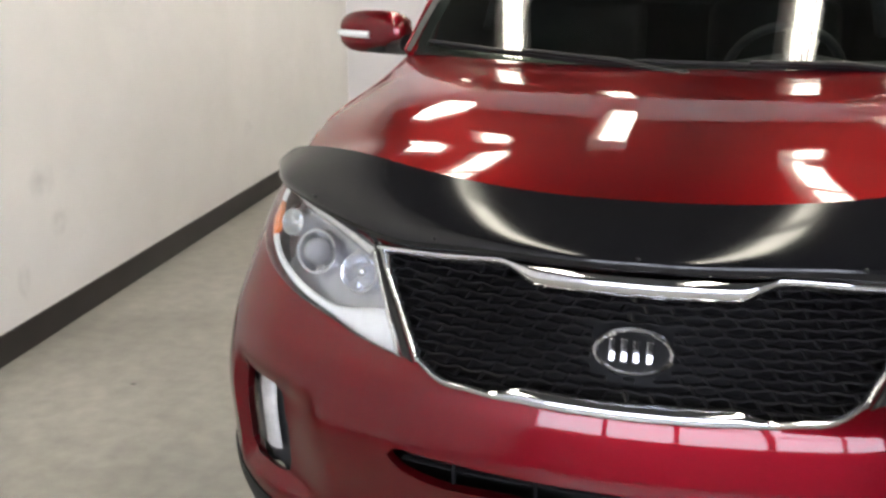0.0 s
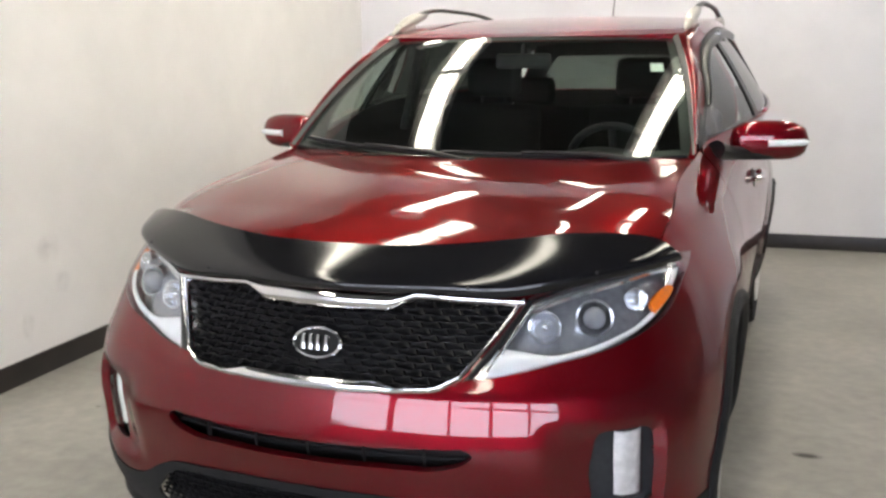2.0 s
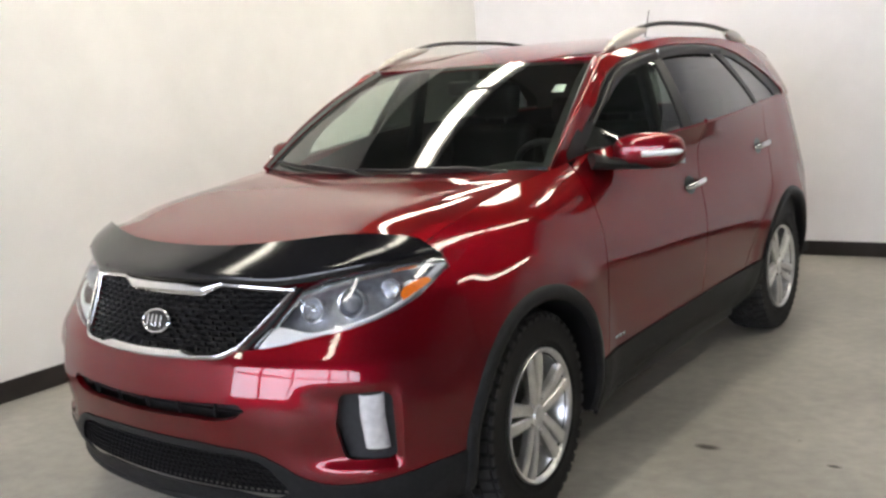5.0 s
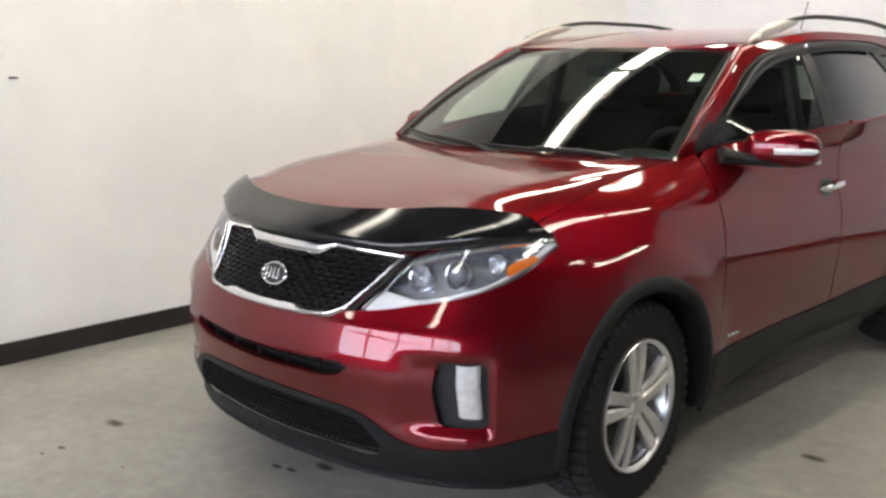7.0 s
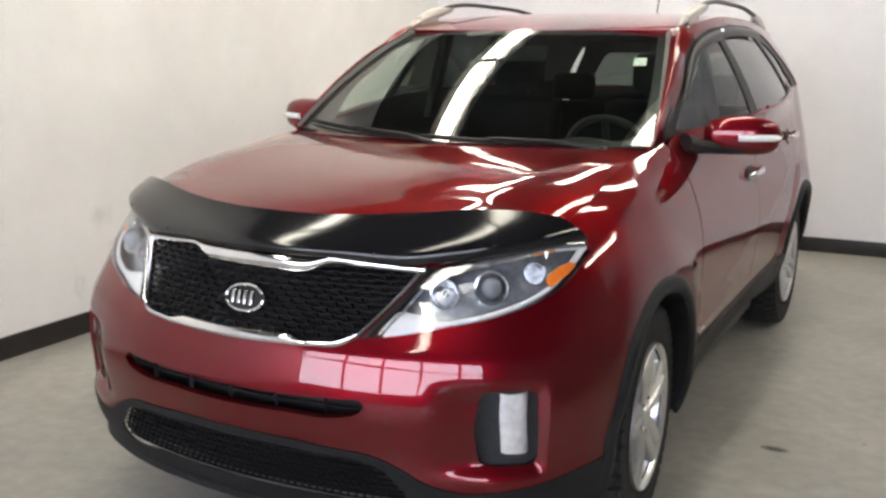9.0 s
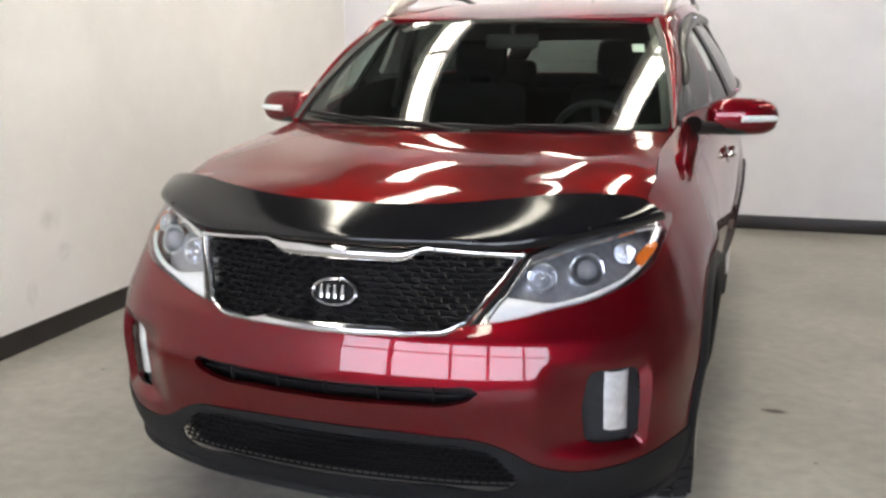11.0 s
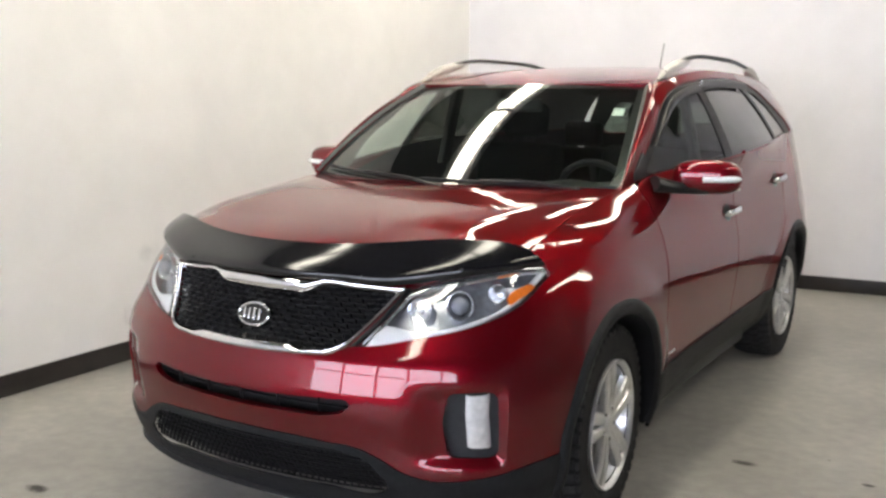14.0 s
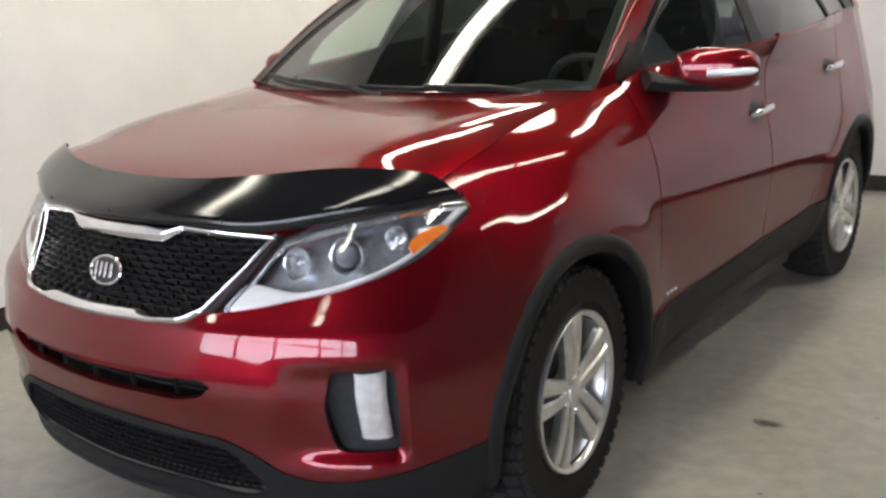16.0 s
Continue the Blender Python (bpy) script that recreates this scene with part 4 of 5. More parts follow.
# headlamps
def headlamp(side):
    poly = fr(flip(HEADLIGHT, side))
    lamp = part("headlamp", on(poly, -0.055, 0.02), DARKBUCKET, car, "clear headlamp with chrome housing and amber corner")
    o = part("lens", on(poly, 0.003, 0.015, 0.012), LENS, lamp, "clear plastic lens")
    o.visible_shadow = False

    def F(p):
        return [(side * s_front(x, z), z) for x, z in p]
    # pale frame along the top, white blade along the bottom; its wide inner end paints the window's reflection
    topl = wave([(0.50, 0.918), (0.58, 0.948), (0.68, 0.972), (0.76, 0.985), (0.810, 0.978)], 24)
    part("top_frame", ribbon(F([(x + 0.012, z - 0.024) for x, z in topl]), F(topl), lambda u, v, off: lower(u, v, off - 0.012), 0.006), BUCKET, lamp, "silver upper trim")
    lowl = wave([(0.415, 0.757), (0.49, 0.769), (0.58, 0.789), (0.68, 0.814), (0.746, 0.842), (0.790, 0.876), (0.812, 0.930), (0.818, 0.972)], 40)
    part("light_blade", ribbon(F(lowl), F([(x + 0.004 - 0.018 * smooth(0.74, 0.81, x), z + 0.016 * smooth(0.83, 0.76, x) + 0.040 * smooth(0.60, 0.44, x)) for x, z in lowl]), lambda u, v, off: lower(u, v, off - 0.014), 0.005), WHITEBLADE, lamp, "white light blade, its wide inner end a painted window reflection")
    innl = wave([(0.410, 0.756), (0.447, 0.815), (0.478, 0.870), (0.502, 0.915)], 14)
    part("inner_trim", ribbon(F(innl), F([(x + 0.016, z) for x, z in innl]), lambda u, v, off: lower(u, v, off - 0.014), 0.006), BUCKET, lamp, "silver inner trim")
    # reflector bowls and projector
    for (x, z, r, deep, nm) in ((0.655, 0.885, 0.041, -0.030, "projector"), (0.545, 0.868, 0.036, -0.034, "reflector"), (0.742, 0.918, 0.026, -0.026, "indicator_bowl")):
        u = side * s_front(x, z)
        c = lower(u, z, deep)
        d = (lower(u, z, 0) - lower(u, z, -0.02)).normalized()
        d = (d + Vector((0, -1.2, 0))).normalized()
        q = d.to_track_quat("X", "Z").to_matrix().to_4x4()
        bowl = revolve([(0.001, -0.03), (r * 0.5, -0.026), (r * 0.85, -0.010), (r, 0.006), (r * 1.10, 0.007), (r * 1.12, 0.0), (r * 1.12, -0.02)], 36)
        bmesh.ops.transform(bowl, matrix=Matrix.Translation(c) @ q, verts=bowl.verts)
        bo = part(nm, bowl, BUCKET, lamp)
        if nm == "projector":
            ball = bmesh.new()
            bmesh.ops.create_uvsphere(ball, u_segments=24, v_segments=14, radius=r * 0.70)
            bmesh.ops.transform(ball, matrix=Matrix.Translation(c + d * 0.001), verts=ball.verts)
            part("projector_lens", ball, DARKGLASS, lamp)
        else:
            ball = bmesh.new()
            bmesh.ops.create_uvsphere(ball, u_segments=16, v_segments=10, radius=r * 0.28)
            bmesh.ops.transform(ball, matrix=Matrix.Translation(c - d * 0.006), verts=ball.verts)
            part("bulb_shield", ball, CHROME, lamp)
    amb = [(0.782, 0.876), (0.800, 0.897), (0.810, 0.922), (0.798, 0.930), (0.782, 0.922), (0.769, 0.898)]
    part("amber_reflector", on([(u, v) for u, v in F(wave(amb + amb[:1], 30)[:-1])], -0.008, 0.01, 0.01), AMBER, lamp, "amber side reflector")
    return lamp


both(headlamp)


# fog lamps
def fog(side):
    poly = fr(flip(FOG, side))
    bez = part("fog_bezel", on(poly, -0.034, 0.02, 0.012), BEZEL, car, "dark grey plastic fog lamp bezel")
    lo = [(side * s_front(0.726, 0.450 + 0.164 * i / 12), 0.450 + 0.164 * i / 12) for i in range(13)]
    hi = [(side * s_front(0.783, 0.448 + 0.168 * i / 12), 0.448 + 0.168 * i / 12) for i in range(13)]
    part("fog_lamp", ribbon(lo, hi, lambda u, v, off: lower(u, v, off - 0.008), 0.014, 10), FOGLENS, bez, "clear fog lamp lens")
    for i in (0, 4, 8):
        part("reflector_cell", ribbon(lo[i:i + 5], hi[i:i + 5], lambda u, v, off: lower(u, v, off * 0.6 - 0.020), 0.014, 8), FOGGLASS, bez)


both(fog)


# bonnet deflector: smoked acrylic, standing off the bonnet edge
dz = spline([0.0, 0.35, 0.56, 0.68, 0.87, 1.0], [0.928, 0.921, 0.915, 0.928, 0.957, 0.968])


def _deflector(w, t):
    a = abs(w)
    zb = dz(a)
    b = lower(s_front(0.800 * w, zb), zb, 0.020)
    top = bonnet(w * 0.975, 0.045 - 0.03 * a ** 3, 0.024)
    top += Vector((math.copysign(0.018 * a ** 4, w), 0.0, 0.004 * a ** 6 - 0.010 * a ** 2))
    # a full round from the foot up to the lip
    bow = 0.25 * math.sin(math.pi * max(t, 0) ** 0.8) + 0.75 * (1 - t) * (1 - math.exp(-t / 0.11))
    return b.lerp(top, t) + Vector((0.012 * w, -0.030 + 0.012 * a ** 3, 0.012)) * bow


deflector = surface(_deflector)
part("bonnet_deflector", sheet(deflector, (-1, 1, 0, 1), 0.02, None, (), 0, 0.005, 0.04), SMOKED, car, "smoked black acrylic bonnet deflector")
for w in (-0.8, -0.45, 0.0, 0.45, 0.8):
    bm = bmesh.new()
    bmesh.ops.create_uvsphere(bm, u_segments=10, v_segments=6, radius=0.004)
    bmesh.ops.transform(bm, matrix=Matrix.Translation(deflector(w, 0.15, 0.0)), verts=bm.verts)
    part("deflector_screw", bm, BLACK, car)


# ---- mirrors, handles, wipers, rails ----
def mirror(side):
    root = node("door_mirror", car, "red door mirror with black base and clear indicator")
    bm = bmesh.new()
    rings = []
    n, m = 20, 28
    for i in range(n + 1):
        t = i / n
        x = 0.834 + 0.271 * t
        e = (1 - abs(2 * t - 1) ** 3.2) ** 0.42 if 0 < i < n else 0.02
        hz = (0.069 + 0.001 * t) * max(e, 0.02)
        hy = (0.075 - 0.012 * t) * max(e, 0.02)
        cy, cz = 0.775 + 0.060 * t, 1.190 + 0.002 * t - 0.006 * t * t
        ring = []
        for k in range(m):
            a = math.tau * k / m
            c, s_ = math.cos(a), math.sin(a)
            ring.append(bm.verts.new((side * x, cy + hy * math.copysign(abs(c) ** 0.75, c), cz + hz * math.copysign(abs(s_) ** 0.75, s_))))
        rings.append(ring)
    for r, q in zip(rings, rings[1:]):
        for k in range(m):
            bm.faces.new((r[k], r[(k + 1) % m], q[(k + 1) % m], q[k]))
    bm.faces.new(rings[0])
    bm.faces.new(rings[-1][::-1])
    bmesh.ops.recalc_face_normals(bm, faces=bm.faces)
    part("mirror_shell", bm, PAINT, root)
    # black lower cup under the shell
    cup = bmesh.new()
    rings = []
    for i in range(n + 1):
        t = i / n
        e = max((1 - abs(2 * t - 1) ** 3.0) ** 0.45 if 0 < i < n else 0.02, 0.02)
        cx, cy, cz = 0.850 + 0.235 * t, 0.778 + 0.060 * t, 1.158 + 0.010 * t
        ring = []
        for k in range(m):
            a = math.tau * k / m
            c, s_ = math.cos(a), math.sin(a)
            ring.append(cup.verts.new((side * cx, cy + (0.070 - 0.012 * t) * e * math.copysign(abs(c) ** 0.7, c), cz + 0.044 * e * math.copysign(abs(s_) ** 0.7, s_))))
        rings.append(ring)
    for r, q in zip(rings, rings[1:]):
        for k in range(m):
            cup.faces.new((r[k], r[(k + 1) % m], q[(k + 1) % m], q[k]))
    cup.faces.new(rings[0])
    cup.faces.new(rings[-1][::-1])
    bmesh.ops.recalc_face_normals(cup, faces=cup.faces)
    part("mirror_base", cup, BLACK, root, "black mirror base")
    arm = tube([(side * 0.80, 0.64, 1.165), (side * 0.845, 0.70, 1.150), (side * 0.92, 0.775, 1.140)], [0.042, 0.032, 0.026], 12, flatten=0.8)
    part("mirror_arm", arm, BLACK, root)
    pts = []
    for i in range(15):
        t = 0.50 + 0.50 * i / 14
        x = 0.834 + 0.271 * min(t, 0.985)
        e = (1 - abs(2 * min(t, 0.985) - 1) ** 3.2) ** 0.42
        pts.append((side * x, 0.775 + 0.06 * t - (0.075 - 0.012 * t) * e * 0.985, 1.181 + 0.004 * t))
    part("indicator", tube(pts, [0.014] * 13 + [0.011, 0.006], 10, flatten=0.9), WHITEBLADE, root, "clear indicator strip")
    g = box_bm(0.90, 1.08, 0.868, 0.874, 1.130, 1.215, 0.003)
    for v in g.verts:
        v.co.x *= side
        v.co.y += (abs(v.co.x) - 0.99) * 0.26
    bmesh.ops.recalc_face_normals(g, faces=g.faces)
    part("mirror_glass", g, CHROME, root, "mirror glass")


both(mirror)


def handles(side):
    f = FLANK[side]
    for door, yc, zc in ((DOORS[side][0], 1.425, 0.985), (DOORS[side][1], 2.365, 1.076)):
        # flat black oval: the shade in the handle's hollow, put into colour
        cup = [(side * y, z) for y, z in oval(yc - 0.035, zc - 0.002, 0.058, 0.040, 24)]
        us = [p[0] for p in cup]
        part("handle_cup_shade", sheet(f, (min(us) - 0.01, max(us) + 0.01, zc - 0.06, zc + 0.06), 0.03, cup, (), 0.002, 0), BLACK, door)
        pts = [f(side * (yc - 0.10 + 0.20 * i / 14), zc + 0.012 * (i / 14 - 0.5), 0.006 + 0.034 * math.sin(math.pi * i / 14) ** 0.5) for i in range(15)]
        part("door_handle", tube(pts, [0.007] + [0.0125] * 13 + [0.007], 10, flatten=1.15), CHROME, door, "chrome door handle")


both(handles)
badge2 = node("sill_badge", car, "small chrome badge of plain strokes")
for k in range(3):
    y0 = 0.575 + 0.032 * k
    part("stroke", ribbon([(y0, 0.482), (y0 + 0.022, 0.482)], [(y0 + 0.004, 0.500), (y0 + 0.026, 0.500)], FLANK[1], 0.004, 3), CHROME, badge2)

# wipers and cowl
part("cowl", sheet(surface(lambda w, t: Vector(_screen(w, 0.0)) * (1 - t) + Vector(_bonnet(w, 1.0)) * t + Vector((0, 0, -0.012 * math.sin(math.pi * t) - 0.012 * t))), (-0.98, 0.98, -0.1, 1.15), 0.05, None, (), 0, 0.01, 0.1), BLACK, car, "black cowl panel below the windscreen")


def wiper(w0, w1, s0, s1, pw):
    wp = node("wiper", car, "black wiper arm and blade")
    bl = [screen(w0 + (w1 - w0) * i / 12, s0 + (s1 - s0) * i / 12, 0.014) for i in range(13)]
    part("blade", tube(bl, [0.004] + [0.006] * 11 + [0.004], 8, flatten=1.3), BLACK, wp)
    mid = bl[6] + Vector((0, -0.006, 0.010))
    pv = screen(pw, -0.045, 0.022)
    part("arm", tube([pv, pv.lerp(mid, 0.4) + Vector((0, -0.004, 0.012)), mid], [0.013, 0.009, 0.006], 8), BLACK, wp)
    k = bmesh.new()
    bmesh.ops.create_uvsphere(k, u_segments=12, v_segments=8, radius=0.018)
    bmesh.ops.transform(k, matrix=Matrix.Translation(pv), verts=k.verts)
    part("pivot_cap", k, BLACK, wp)


wiper(-0.93, -0.14, 0.050, 0.004, 0.05)
wiper(-0.12, 0.66, 0.022, 0.0, 0.80)


def rail(side):
    rl = node("roof_rail", car, "roof rail with silver ends and a black bar")

    def path(y0, y1, n, h):
        return [(side * (roof_edge_x(y) - 0.035), y, roof_edge_z(y) + 0.012 + h(y)) for y in [y0 + (y1 - y0) * i / n for i in range(n + 1)]]
    # the rails stand off the roof
    h = spline([1.15, 1.32, 1.55, 2.0, 2.5, 2.8, 2.98], [0.0, 0.032, 0.052, 0.060, 0.054, 0.034, 0.0])
    part("rail_bar", tube(path(1.45, 2.72, 24, h), 0.013, 10, flatten=0.8), BLACK, rl, "black rail bar")
    part("rail_end", tube(path(1.14, 1.56, 14, lambda y: h(y) * 0.72), [0.006, 0.010, 0.014, 0.017, 0.020, 0.022, 0.023, 0.024, 0.024, 0.023, 0.022, 0.020, 0.018, 0.015, 0.010], 12, flatten=1.1), SILVER, rl, "silver rail end")
    part("rail_end", tube(path(2.62, 2.98, 10, lambda y: h(y) * 0.72), [0.010, 0.018, 0.024, 0.028, 0.028, 0.028, 0.026, 0.022, 0.018, 0.012, 0.006], 12, flatten=1.1), SILVER, rl, "silver rail end")
    for y in (1.30, 2.86):
        x = side * (roof_edge_x(y) - 0.035)
        part("rail_foot", box_bm(*sorted((x - 0.018, x + 0.018)), y - 0.09, y + 0.09, roof_edge_z(y) - 0.01, roof_edge_z(y) + 0.03, 0.008), SILVER, rl)


both(rail)
ant = node("antenna", car, "short black roof antenna")
AX, AY = 0.0, 2.95
az = _roof(0.0, (AY - 1.052) / (3.42 - 1.052))[2]
part("mast", tube([(AX, AY, az), (AX, AY + 0.03, az + 0.06), (AX, AY + 0.10, az + 0.21)], [0.006, 0.004, 0.003], 8), BLACK, ant)
part("antenna_foot", box_bm(AX - 0.02, AX + 0.02, AY - 0.045, AY + 0.035, az - 0.004, az + 0.022, 0.008), BLACK, ant)

# paper on the inside of the windscreen
u0, v0 = 0.872, 0.665
st = sheet(screen, (u0 - 0.036, u0 + 0.036, v0 - 0.040, v0 + 0.040), 0.03, None, (), -0.004, 0)
part("paper_sticker", st, STICKER, car, "small white paper sticker on the windscreen")
part("screen_shade_band", sheet(screen, (-1, 1, 0.955, 1.0), 0.05, None, (), -0.003, 0, 0.02), BLACK, car, "black upper screen border")
part("screen_lower_border", sheet(screen, (-1, 1, 0.0, 0.045), 0.05, None, (), -0.003, 0, 0.02), BLACK, car, "black lower screen border")
for sd in (1, -1):
    b = sorted((sd * 0.955, sd))
    part("screen_side_border", sheet(screen, (b[0], b[1], 0.0, 1.0), 0.02, None, (), -0.003, 0, 0.05), BLACK, car, "black side screen border")


# black sail panels at the foot of the front windows
for sd in (1, -1):
    h = HOUSE[sd]
    sail = [(0.50, 0.02), (0.58, 0.18), (0.645, 0.31), (0.67, 0.25), (0.66, 0.05), (0.66, 0.02)]
    part("sail_panel", sheet(h, (*sorted((0.54 * sd, 0.82 * sd)), 0, 0.4), 0.03, [(y * sd, v) for y, v in sail], (), 0.003, 0.01), BLACK, car, "black sail panel behind the mirror")

# black strips paint the dark of the open gap between grille frame and headlamps
for sd in (1, -1):
    a_ = wave([(0.376, 0.747), (0.424, 0.815), (0.470, 0.882), (0.491, 0.917)], 20)
    b_ = wave([(0.407, 0.755), (0.447, 0.815), (0.479, 0.870), (0.503, 0.917)], 20)
    part("lamp_gap_shade", ribbon([(sd * s_front(x, z), z) for x, z in a_], [(sd * s_front(x, z), z) for x, z in b_], lower, 0.006), BLACK, car, "black strip painting the shade of the lamp gap")


# ---- wheels ----
TYRE_R = 0.357


def build_wheel():
    wh = node("wheel", car, "silver alloy wheel with five twin spokes and winter tyre")
    prof = [(0.205, -0.105), (0.232, -0.110), (0.250, -0.116), (0.290, -0.120), (0.325, -0.116), (0.338, -0.104), (0.345, -0.085), (0.347, 0.0), (0.345, 0.085), (0.338, 0.104), (0.322, 0.116),
            (0.318, 0.1175), (0.314, 0.1165), (0.290, 0.120), (0.262, 0.118), (0.258, 0.1195), (0.250, 0.117), (0.232, 0.110), (0.205, 0.105)]
    ty = part("tyre", revolve([(r * 1.02 if r > 0.3 else r, a - 0.016) for r, a in prof], 96), RUBBER, wh, "black rubber winter tyre")
    tread = bmesh.new()
    n = 48
    for k in range(n):
        for j, (x0, x1, st_) in enumerate(((-0.104, -0.062, 0.0), (-0.056, -0.012, 0.5), (-0.006, 0.006, 0.2), (0.012, 0.056, 0.5), (0.062, 0.104, 0.0))):
            bl = box_bm(x0, x1, -0.0165, 0.0165, 0.335, TYRE_R if j in (1, 2, 3) else TYRE_R - 0.003, 0.0)
            for v in bl.verts:
                v.co.y += 0.08 * (v.co.x if x0 > 0 else -v.co.x)
                if j in (0, 4) and abs(v.co.x) > 0.09:
                    v.co.z -= 0.008
            join(tread, bl, Matrix.Rotation(math.tau * (k + st_) / n, 4, "X"))
    for k in range(n):
        for sd in (1, -1):
            bl = box_bm(0.098 if sd > 0 else -0.1165, 0.1165 if sd > 0 else -0.098, -0.014, 0.014, 0.316, 0.3365, 0.0)
            join(tread, bl, Matrix.Rotation(math.tau * k / n, 4, "X"))
    bmesh.ops.transform(tread, matrix=Matrix.Translation((-0.016, 0, 0)) @ Matrix.Diagonal((1, 1.02, 1.02, 1)), verts=tread.verts)
    part("tread", tread, TREAD, wh, "blocky winter tread")
    rim = part("rim", revolve([(0.200, -0.10), (0.195, 0.0), (0.200, 0.060), (0.212, 0.085), (0.216, 0.100), (0.222, 0.106), (0.228, 0.108), (0.231, 0.105), (0.232, 0.09)], 96), ALLOY, wh, "silver alloy rim")
    for k in range(5):
        for da in (-11.5, 11.5):
            bm = bmesh.new()
            rows = []
            for i in range(11):
                t = i / 10
                r = 0.040 + 0.182 * t
                wdt = 0.0175 + 0.0075 * t
                xo = 0.088 + 0.008 * math.sin(math.pi * t) + 0.012 * t * t
                off = math.copysign(0.0180 + 0.0170 * t, da)
                rows.append([bm.verts.new((xo - 0.028, off - wdt * 1.05, r)), bm.verts.new((xo - 0.006, off - wdt, r)), bm.verts.new((xo, off - wdt * 0.7, r)), bm.verts.new((xo, off + wdt * 0.7, r)),
                             bm.verts.new((xo - 0.006, off + wdt, r)), bm.verts.new((xo - 0.028, off + wdt * 1.05, r))])
            for r_, q_ in zip(rows, rows[1:]):
                for j in range(6):
                    bm.faces.new((r_[j], r_[(j + 1) % 6], q_[(j + 1) % 6], q_[j]))
            bm.faces.new(rows[0])
            bm.faces.new(rows[-1][::-1])
            bmesh.ops.recalc_face_normals(bm, faces=bm.faces)
            bmesh.ops.transform(bm, matrix=Matrix.Rotation(math.tau * k / 5 + 0.10, 4, "X"), verts=bm.verts)
            part("spoke", bm, ALLOY, wh)
    part("hub", revolve([(0.0005, 0.098), (0.020, 0.0975), (0.031, 0.094), (0.034, 0.088), (0.050, 0.086), (0.072, 0.080), (0.076, 0.055)], 40), ALLOY, wh, "silver hub cap")
    for k in range(5):
        a = math.tau * (k + 0.5) / 5 + 0.10
        nut = revolve([(0.0005, 0.094), (0.007, 0.093), (0.009, 0.089), (0.009, 0.075)], 8)
        bmesh.ops.transform(nut, matrix=Matrix.Translation((0, -0.056 * math.sin(a), 0.056 * math.cos(a))), verts=nut.verts)
        part("wheel_nut", nut, CHROME, wh)
    part("brake_disc", revolve([(0.0005, 0.02), (0.155, 0.02), (0.155, 0.0), (0.0005, 0.0)], 48), STEELDARK, wh, "dark brake disc")
    return wh


w0 = build_wheel()
for half, dx, y_ in ((0.800, 0.0, 0.0), (0.778, -0.036, 2.745)):
    for sd in (1, -1):
        m = Matrix.Translation((sd * half + dx, y_, 0.363)) @ Matrix.Rotation((0 if sd > 0 else math.pi) + (radians(4) if y_ == 0.0 else 0), 4, "Z") @ Matrix.Rotation(random.uniform(0, 1), 4, "X")
        if sd > 0 and y_ == 0.0:
            w0.matrix_basis = Matrix.Translation((half, y_, 0.363)) @ Matrix.Rotation(radians(4), 4, "Z")
        else:
            copy_thing(w0, m)


# ---- cabin ----
part("headliner", sheet(roof, (-0.97, 0.97, 0.02, 0.98), 0.1, None, (), -0.03, 0, 0.05), HEADLINER, car, "grey headliner")
for sd in (1, -1):
    ys = sorted((sd * 0.45, sd * 3.4))
    lo = [(sd * y, 0.30) for y in (0.45, 3.4)]
    keep = [(sd * 0.45, 0.3), (sd * 3.4, 0.3)] + [(sd * y, top_edge(y) - 0.004) for y in (3.4, 3.0, 2.5, 2.0, 1.5, 1.0, 0.64, 0.5, 0.45)]
    part("door_lining", sheet(FLANK[sd], (*ys, 0.3, 1.32), 0.08, keep, (), -0.045, 0), CABIN, car)
    h = HOUSE[sd]
    m = lambda poly: [(y * sd, v) for y, v in poly]
    inner = wave([(0.66, 0.0), (0.77, 0.32), (0.92, 0.59), (1.05, 0.78), (1.45, 0.85), (2.2, 0.84), (2.45, 0.74), (2.75, 0.50), (2.95, 0.2), (2.98, 0.0)], 40)
    part("pillar_lining", sheet(h, (*sorted((0.40 * sd, 3.46 * sd)), 0, 1), 0.06, m(A_LINE + [(3.38, 1.0), (3.38, 0.0)]), [m(inner)], -0.032, 0), PILLARGREY, car, "grey pillar trim")
    post = box_bm(*sorted((sd * 0.70, sd * 0.74)), 1.46, 1.54, 1.15, 1.58, 0.01)
    for v in post.verts:  # leaning in with the glass
        v.co.x -= sd * 0.24 * (v.co.z - 1.15)
    part("pillar_post", post, CABIN, car)
part("cabin_floor", box_bm(-0.80, 0.80, 0.40, 3.60, 0.30, 0.36), CABIN, car)
part("tail_lining", sheet(tail, (-1, 1, 0.4, 1.58), 0.08, None, [rw], -0.05, 0), CABIN, car)
part("firewall", box_bm(-0.78, 0.78, 0.40, 0.44, 0.3, 1.08), CABIN, car)


def _dash(w, t):
    x = 0.78 * w
    y = 0.36 + 0.12 * w * w + 0.62 * t
    return (x, y, 1.125 - 0.05 * t * t - 0.22 * max(0, t - 0.80) / 0.2 + 0.05 * math.exp(-((x - 0.36) / 0.20) ** 2) * math.exp(-((t - 0.72) / 0.16) ** 2))


part("dashboard", sheet(surface(_dash), (-1, 1, 0, 1), 0.05, None, (), 0, 0.03), CABIN, car, "black dashboard")
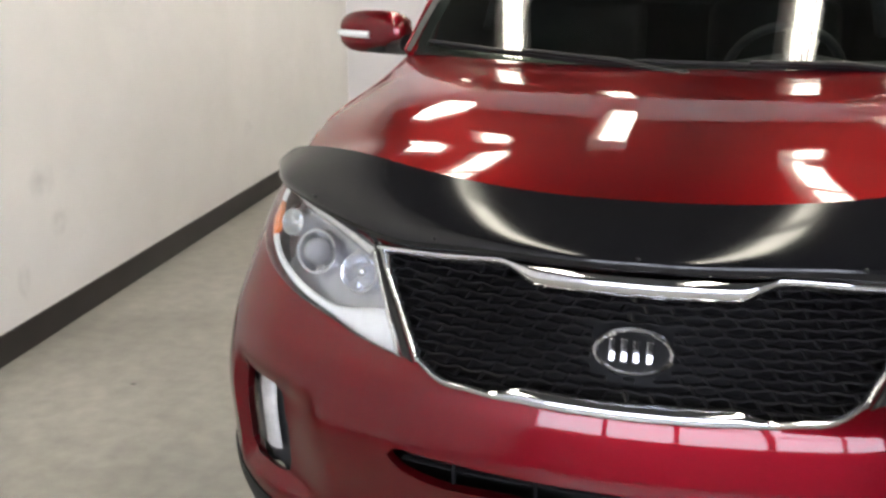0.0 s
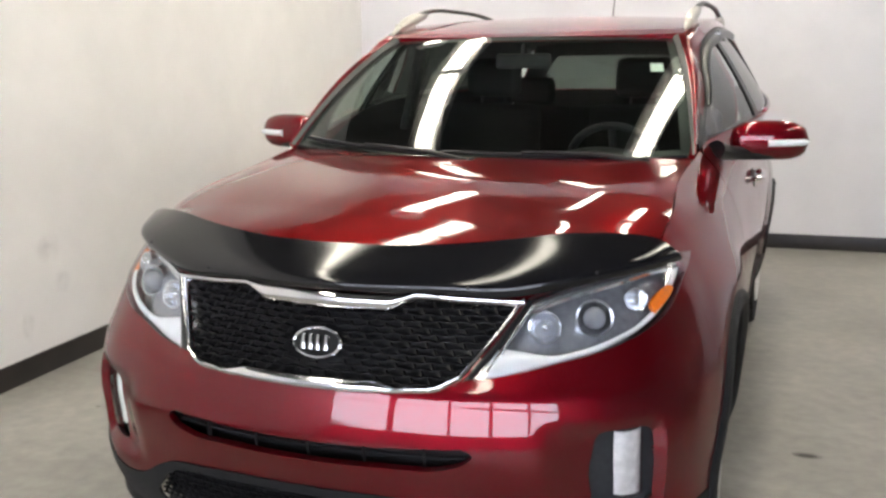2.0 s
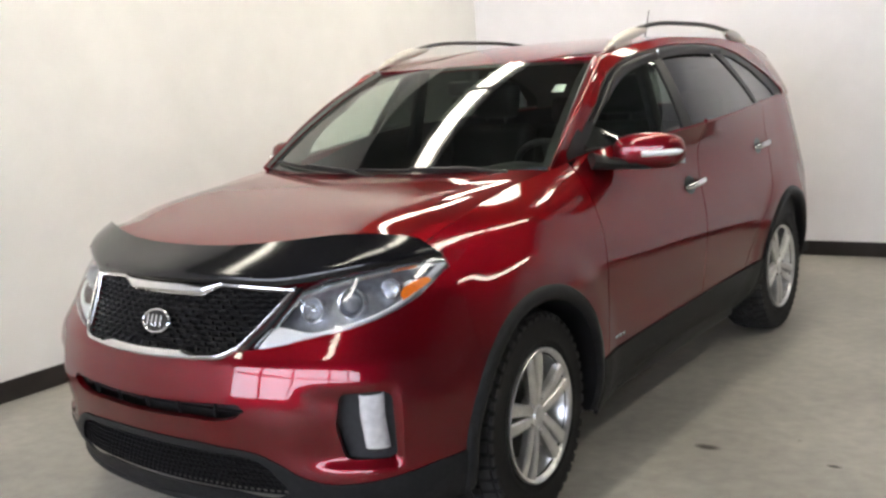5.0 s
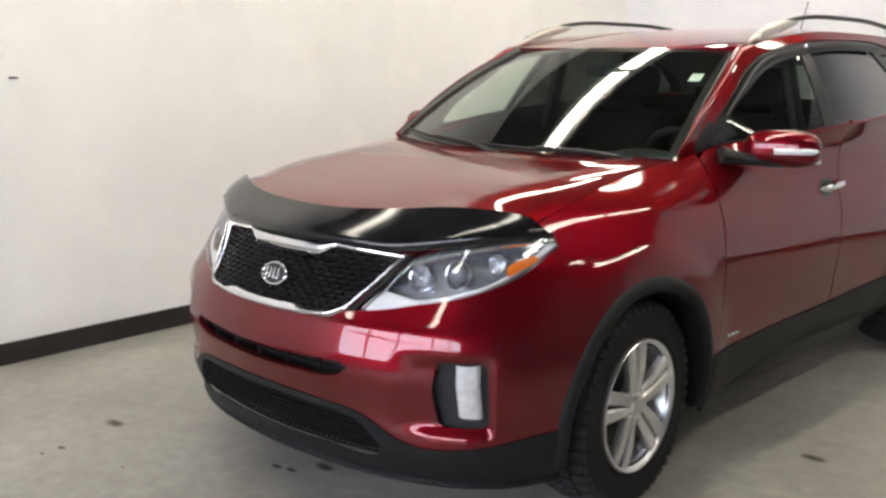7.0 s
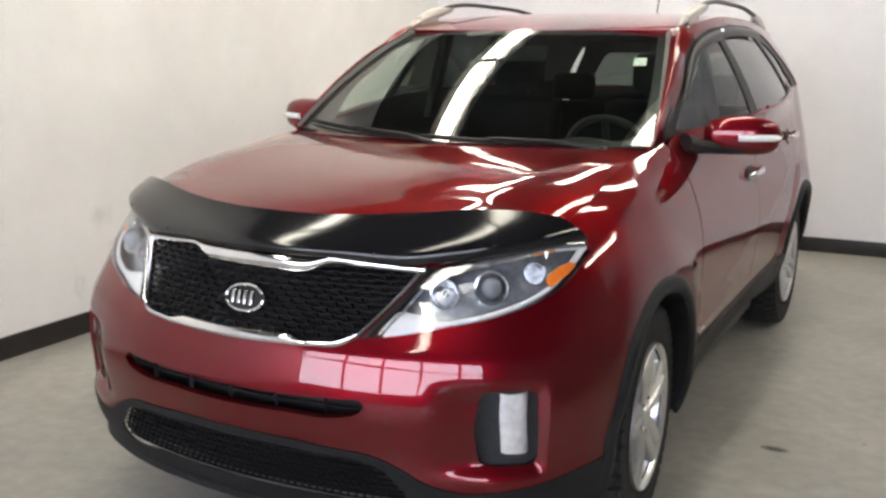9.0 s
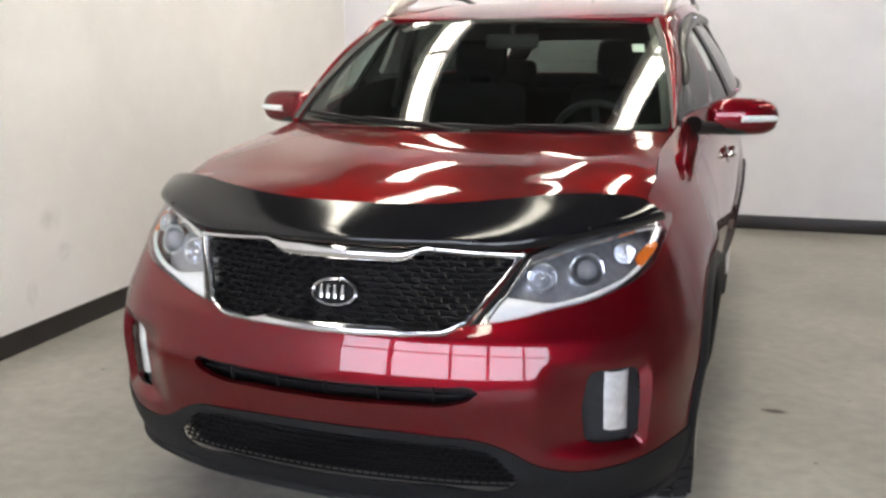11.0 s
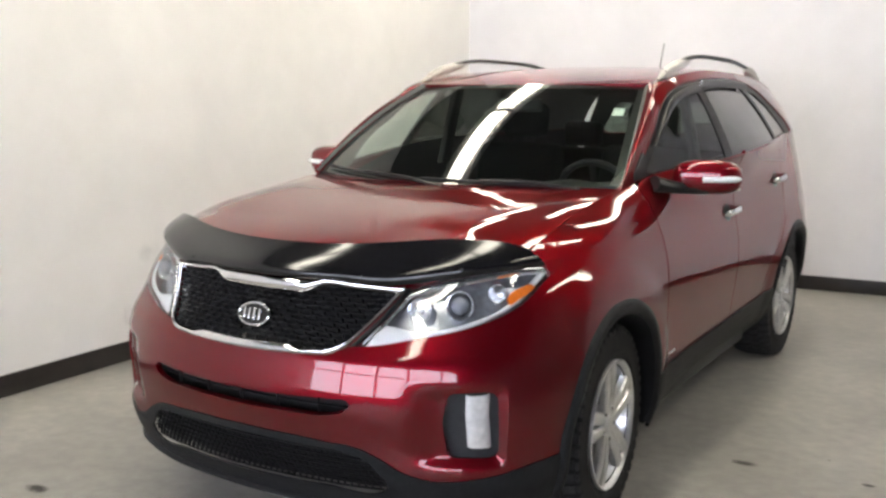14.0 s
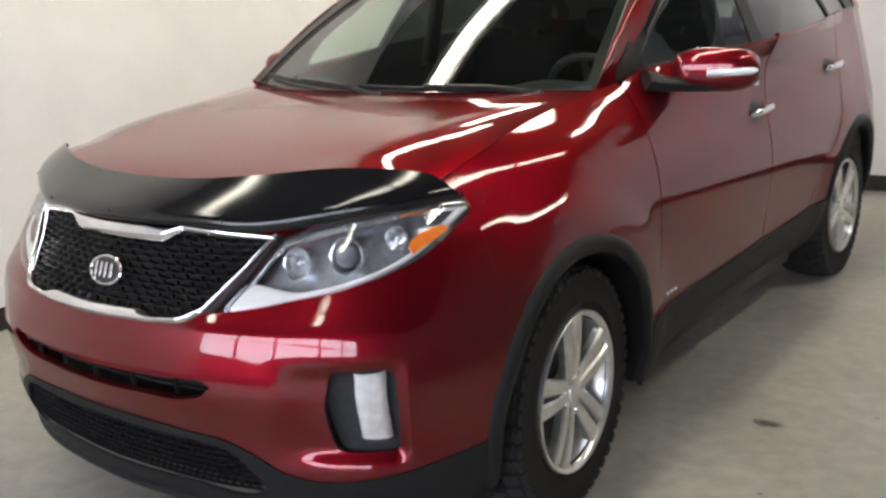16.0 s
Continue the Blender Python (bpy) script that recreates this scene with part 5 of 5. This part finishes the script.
# steering wheel
sw = node("steering_wheel", car, "black steering wheel")
SM = Matrix.Translation((0.36, 1.12, 1.045)) @ Matrix.Rotation(radians(-66), 4, "X")
part("steering_rim", tube([SM @ Vector((0.185 * math.cos(a), 0.185 * math.sin(a), 0)) for a in [math.tau * i / 40 for i in range(40)]], 0.016, 10, True, up=Vector((0, 1, 0.3))), CABIN, sw)
hubb = box_bm(-0.075, 0.075, -0.065, 0.060, -0.03, 0.025, 0.02, 3)
bmesh.ops.transform(hubb, matrix=SM, verts=hubb.verts)
part("steering_hub", hubb, CABIN, sw)
for a in (0.1, math.pi - 0.1, -math.pi / 2):
    part("steering_spoke", tube([SM @ Vector((0.05 * math.cos(a), 0.05 * math.sin(a), 0)), SM @ Vector((0.18 * math.cos(a), 0.18 * math.sin(a), 0))], 0.016, 8, flatten=0.6), CABIN, sw)


def cushion(x0, x1, y0, y1, z0, z1, r=0.05):
    return box_bm(x0, x1, y0, y1, z0, z1, r, 4)


def seat(x):
    s = node("front_seat", car, "dark fabric front seat with headrest")
    part("seat_cushion", cushion(x - 0.26, x + 0.26, 1.12, 1.64, 0.50, 0.68), FABRIC, s)
    b = cushion(x - 0.25, x + 0.25, -0.07, 0.07, 0.0, 0.62, 0.06)
    bmesh.ops.transform(b, matrix=Matrix.Translation((0, 1.62, 0.66)) @ Matrix.Rotation(radians(-16), 4, "X"), verts=b.verts)
    part("seat_back", b, FABRIC, s)
    hh = cushion(x - 0.135, x + 0.135, -0.05, 0.05, 0.0, 0.19, 0.045)
    bmesh.ops.transform(hh, matrix=Matrix.Translation((0, 1.81, 1.29)) @ Matrix.Rotation(radians(-10), 4, "X"), verts=hh.verts)
    part("headrest", hh, FABRIC, s)
    for dx in (-0.06, 0.06):
        part("headrest_post", tube([(x + dx, 1.79, 1.22), (x + dx, 1.82, 1.34)], 0.006, 8), CHROME, s)


seat(0.37)
seat(-0.37)
rs = node("rear_bench", car, "dark fabric rear bench with headrests")
part("bench_cushion", cushion(-0.66, 0.66, 2.05, 2.55, 0.48, 0.66), FABRIC, rs)
b = cushion(-0.66, 0.66, -0.07, 0.07, 0, 0.60, 0.06)
bmesh.ops.transform(b, matrix=Matrix.Translation((0, 2.58, 0.62)) @ Matrix.Rotation(radians(-18), 4, "X"), verts=b.verts)
part("bench_back", b, FABRIC, rs)
for x in (-0.42, 0.42):
    part("headrest", cushion(x - 0.13, x + 0.13, 2.72, 2.81, 1.20, 1.36, 0.04), FABRIC, rs)
rm = node("rear_view_mirror", car, "black rear-view mirror")
part("mirror_housing", cushion(-0.115, 0.115, 1.00, 1.03, 1.440, 1.500, 0.014), CABIN, rm)
part("mirror_stem", tube([(0, 1.03, 1.535), (0, 1.02, 1.49)], 0.012, 8), CABIN, rm)


# the body stands a degree askew behind the nose
for ob in car.children_recursive:
    if ob.type == "MESH" and ob.parent.name.split(".")[0] != "wheel":
        for v in ob.data.vertices:
            v.co.x -= 0.016 * max(0, v.co.y - 0.1)
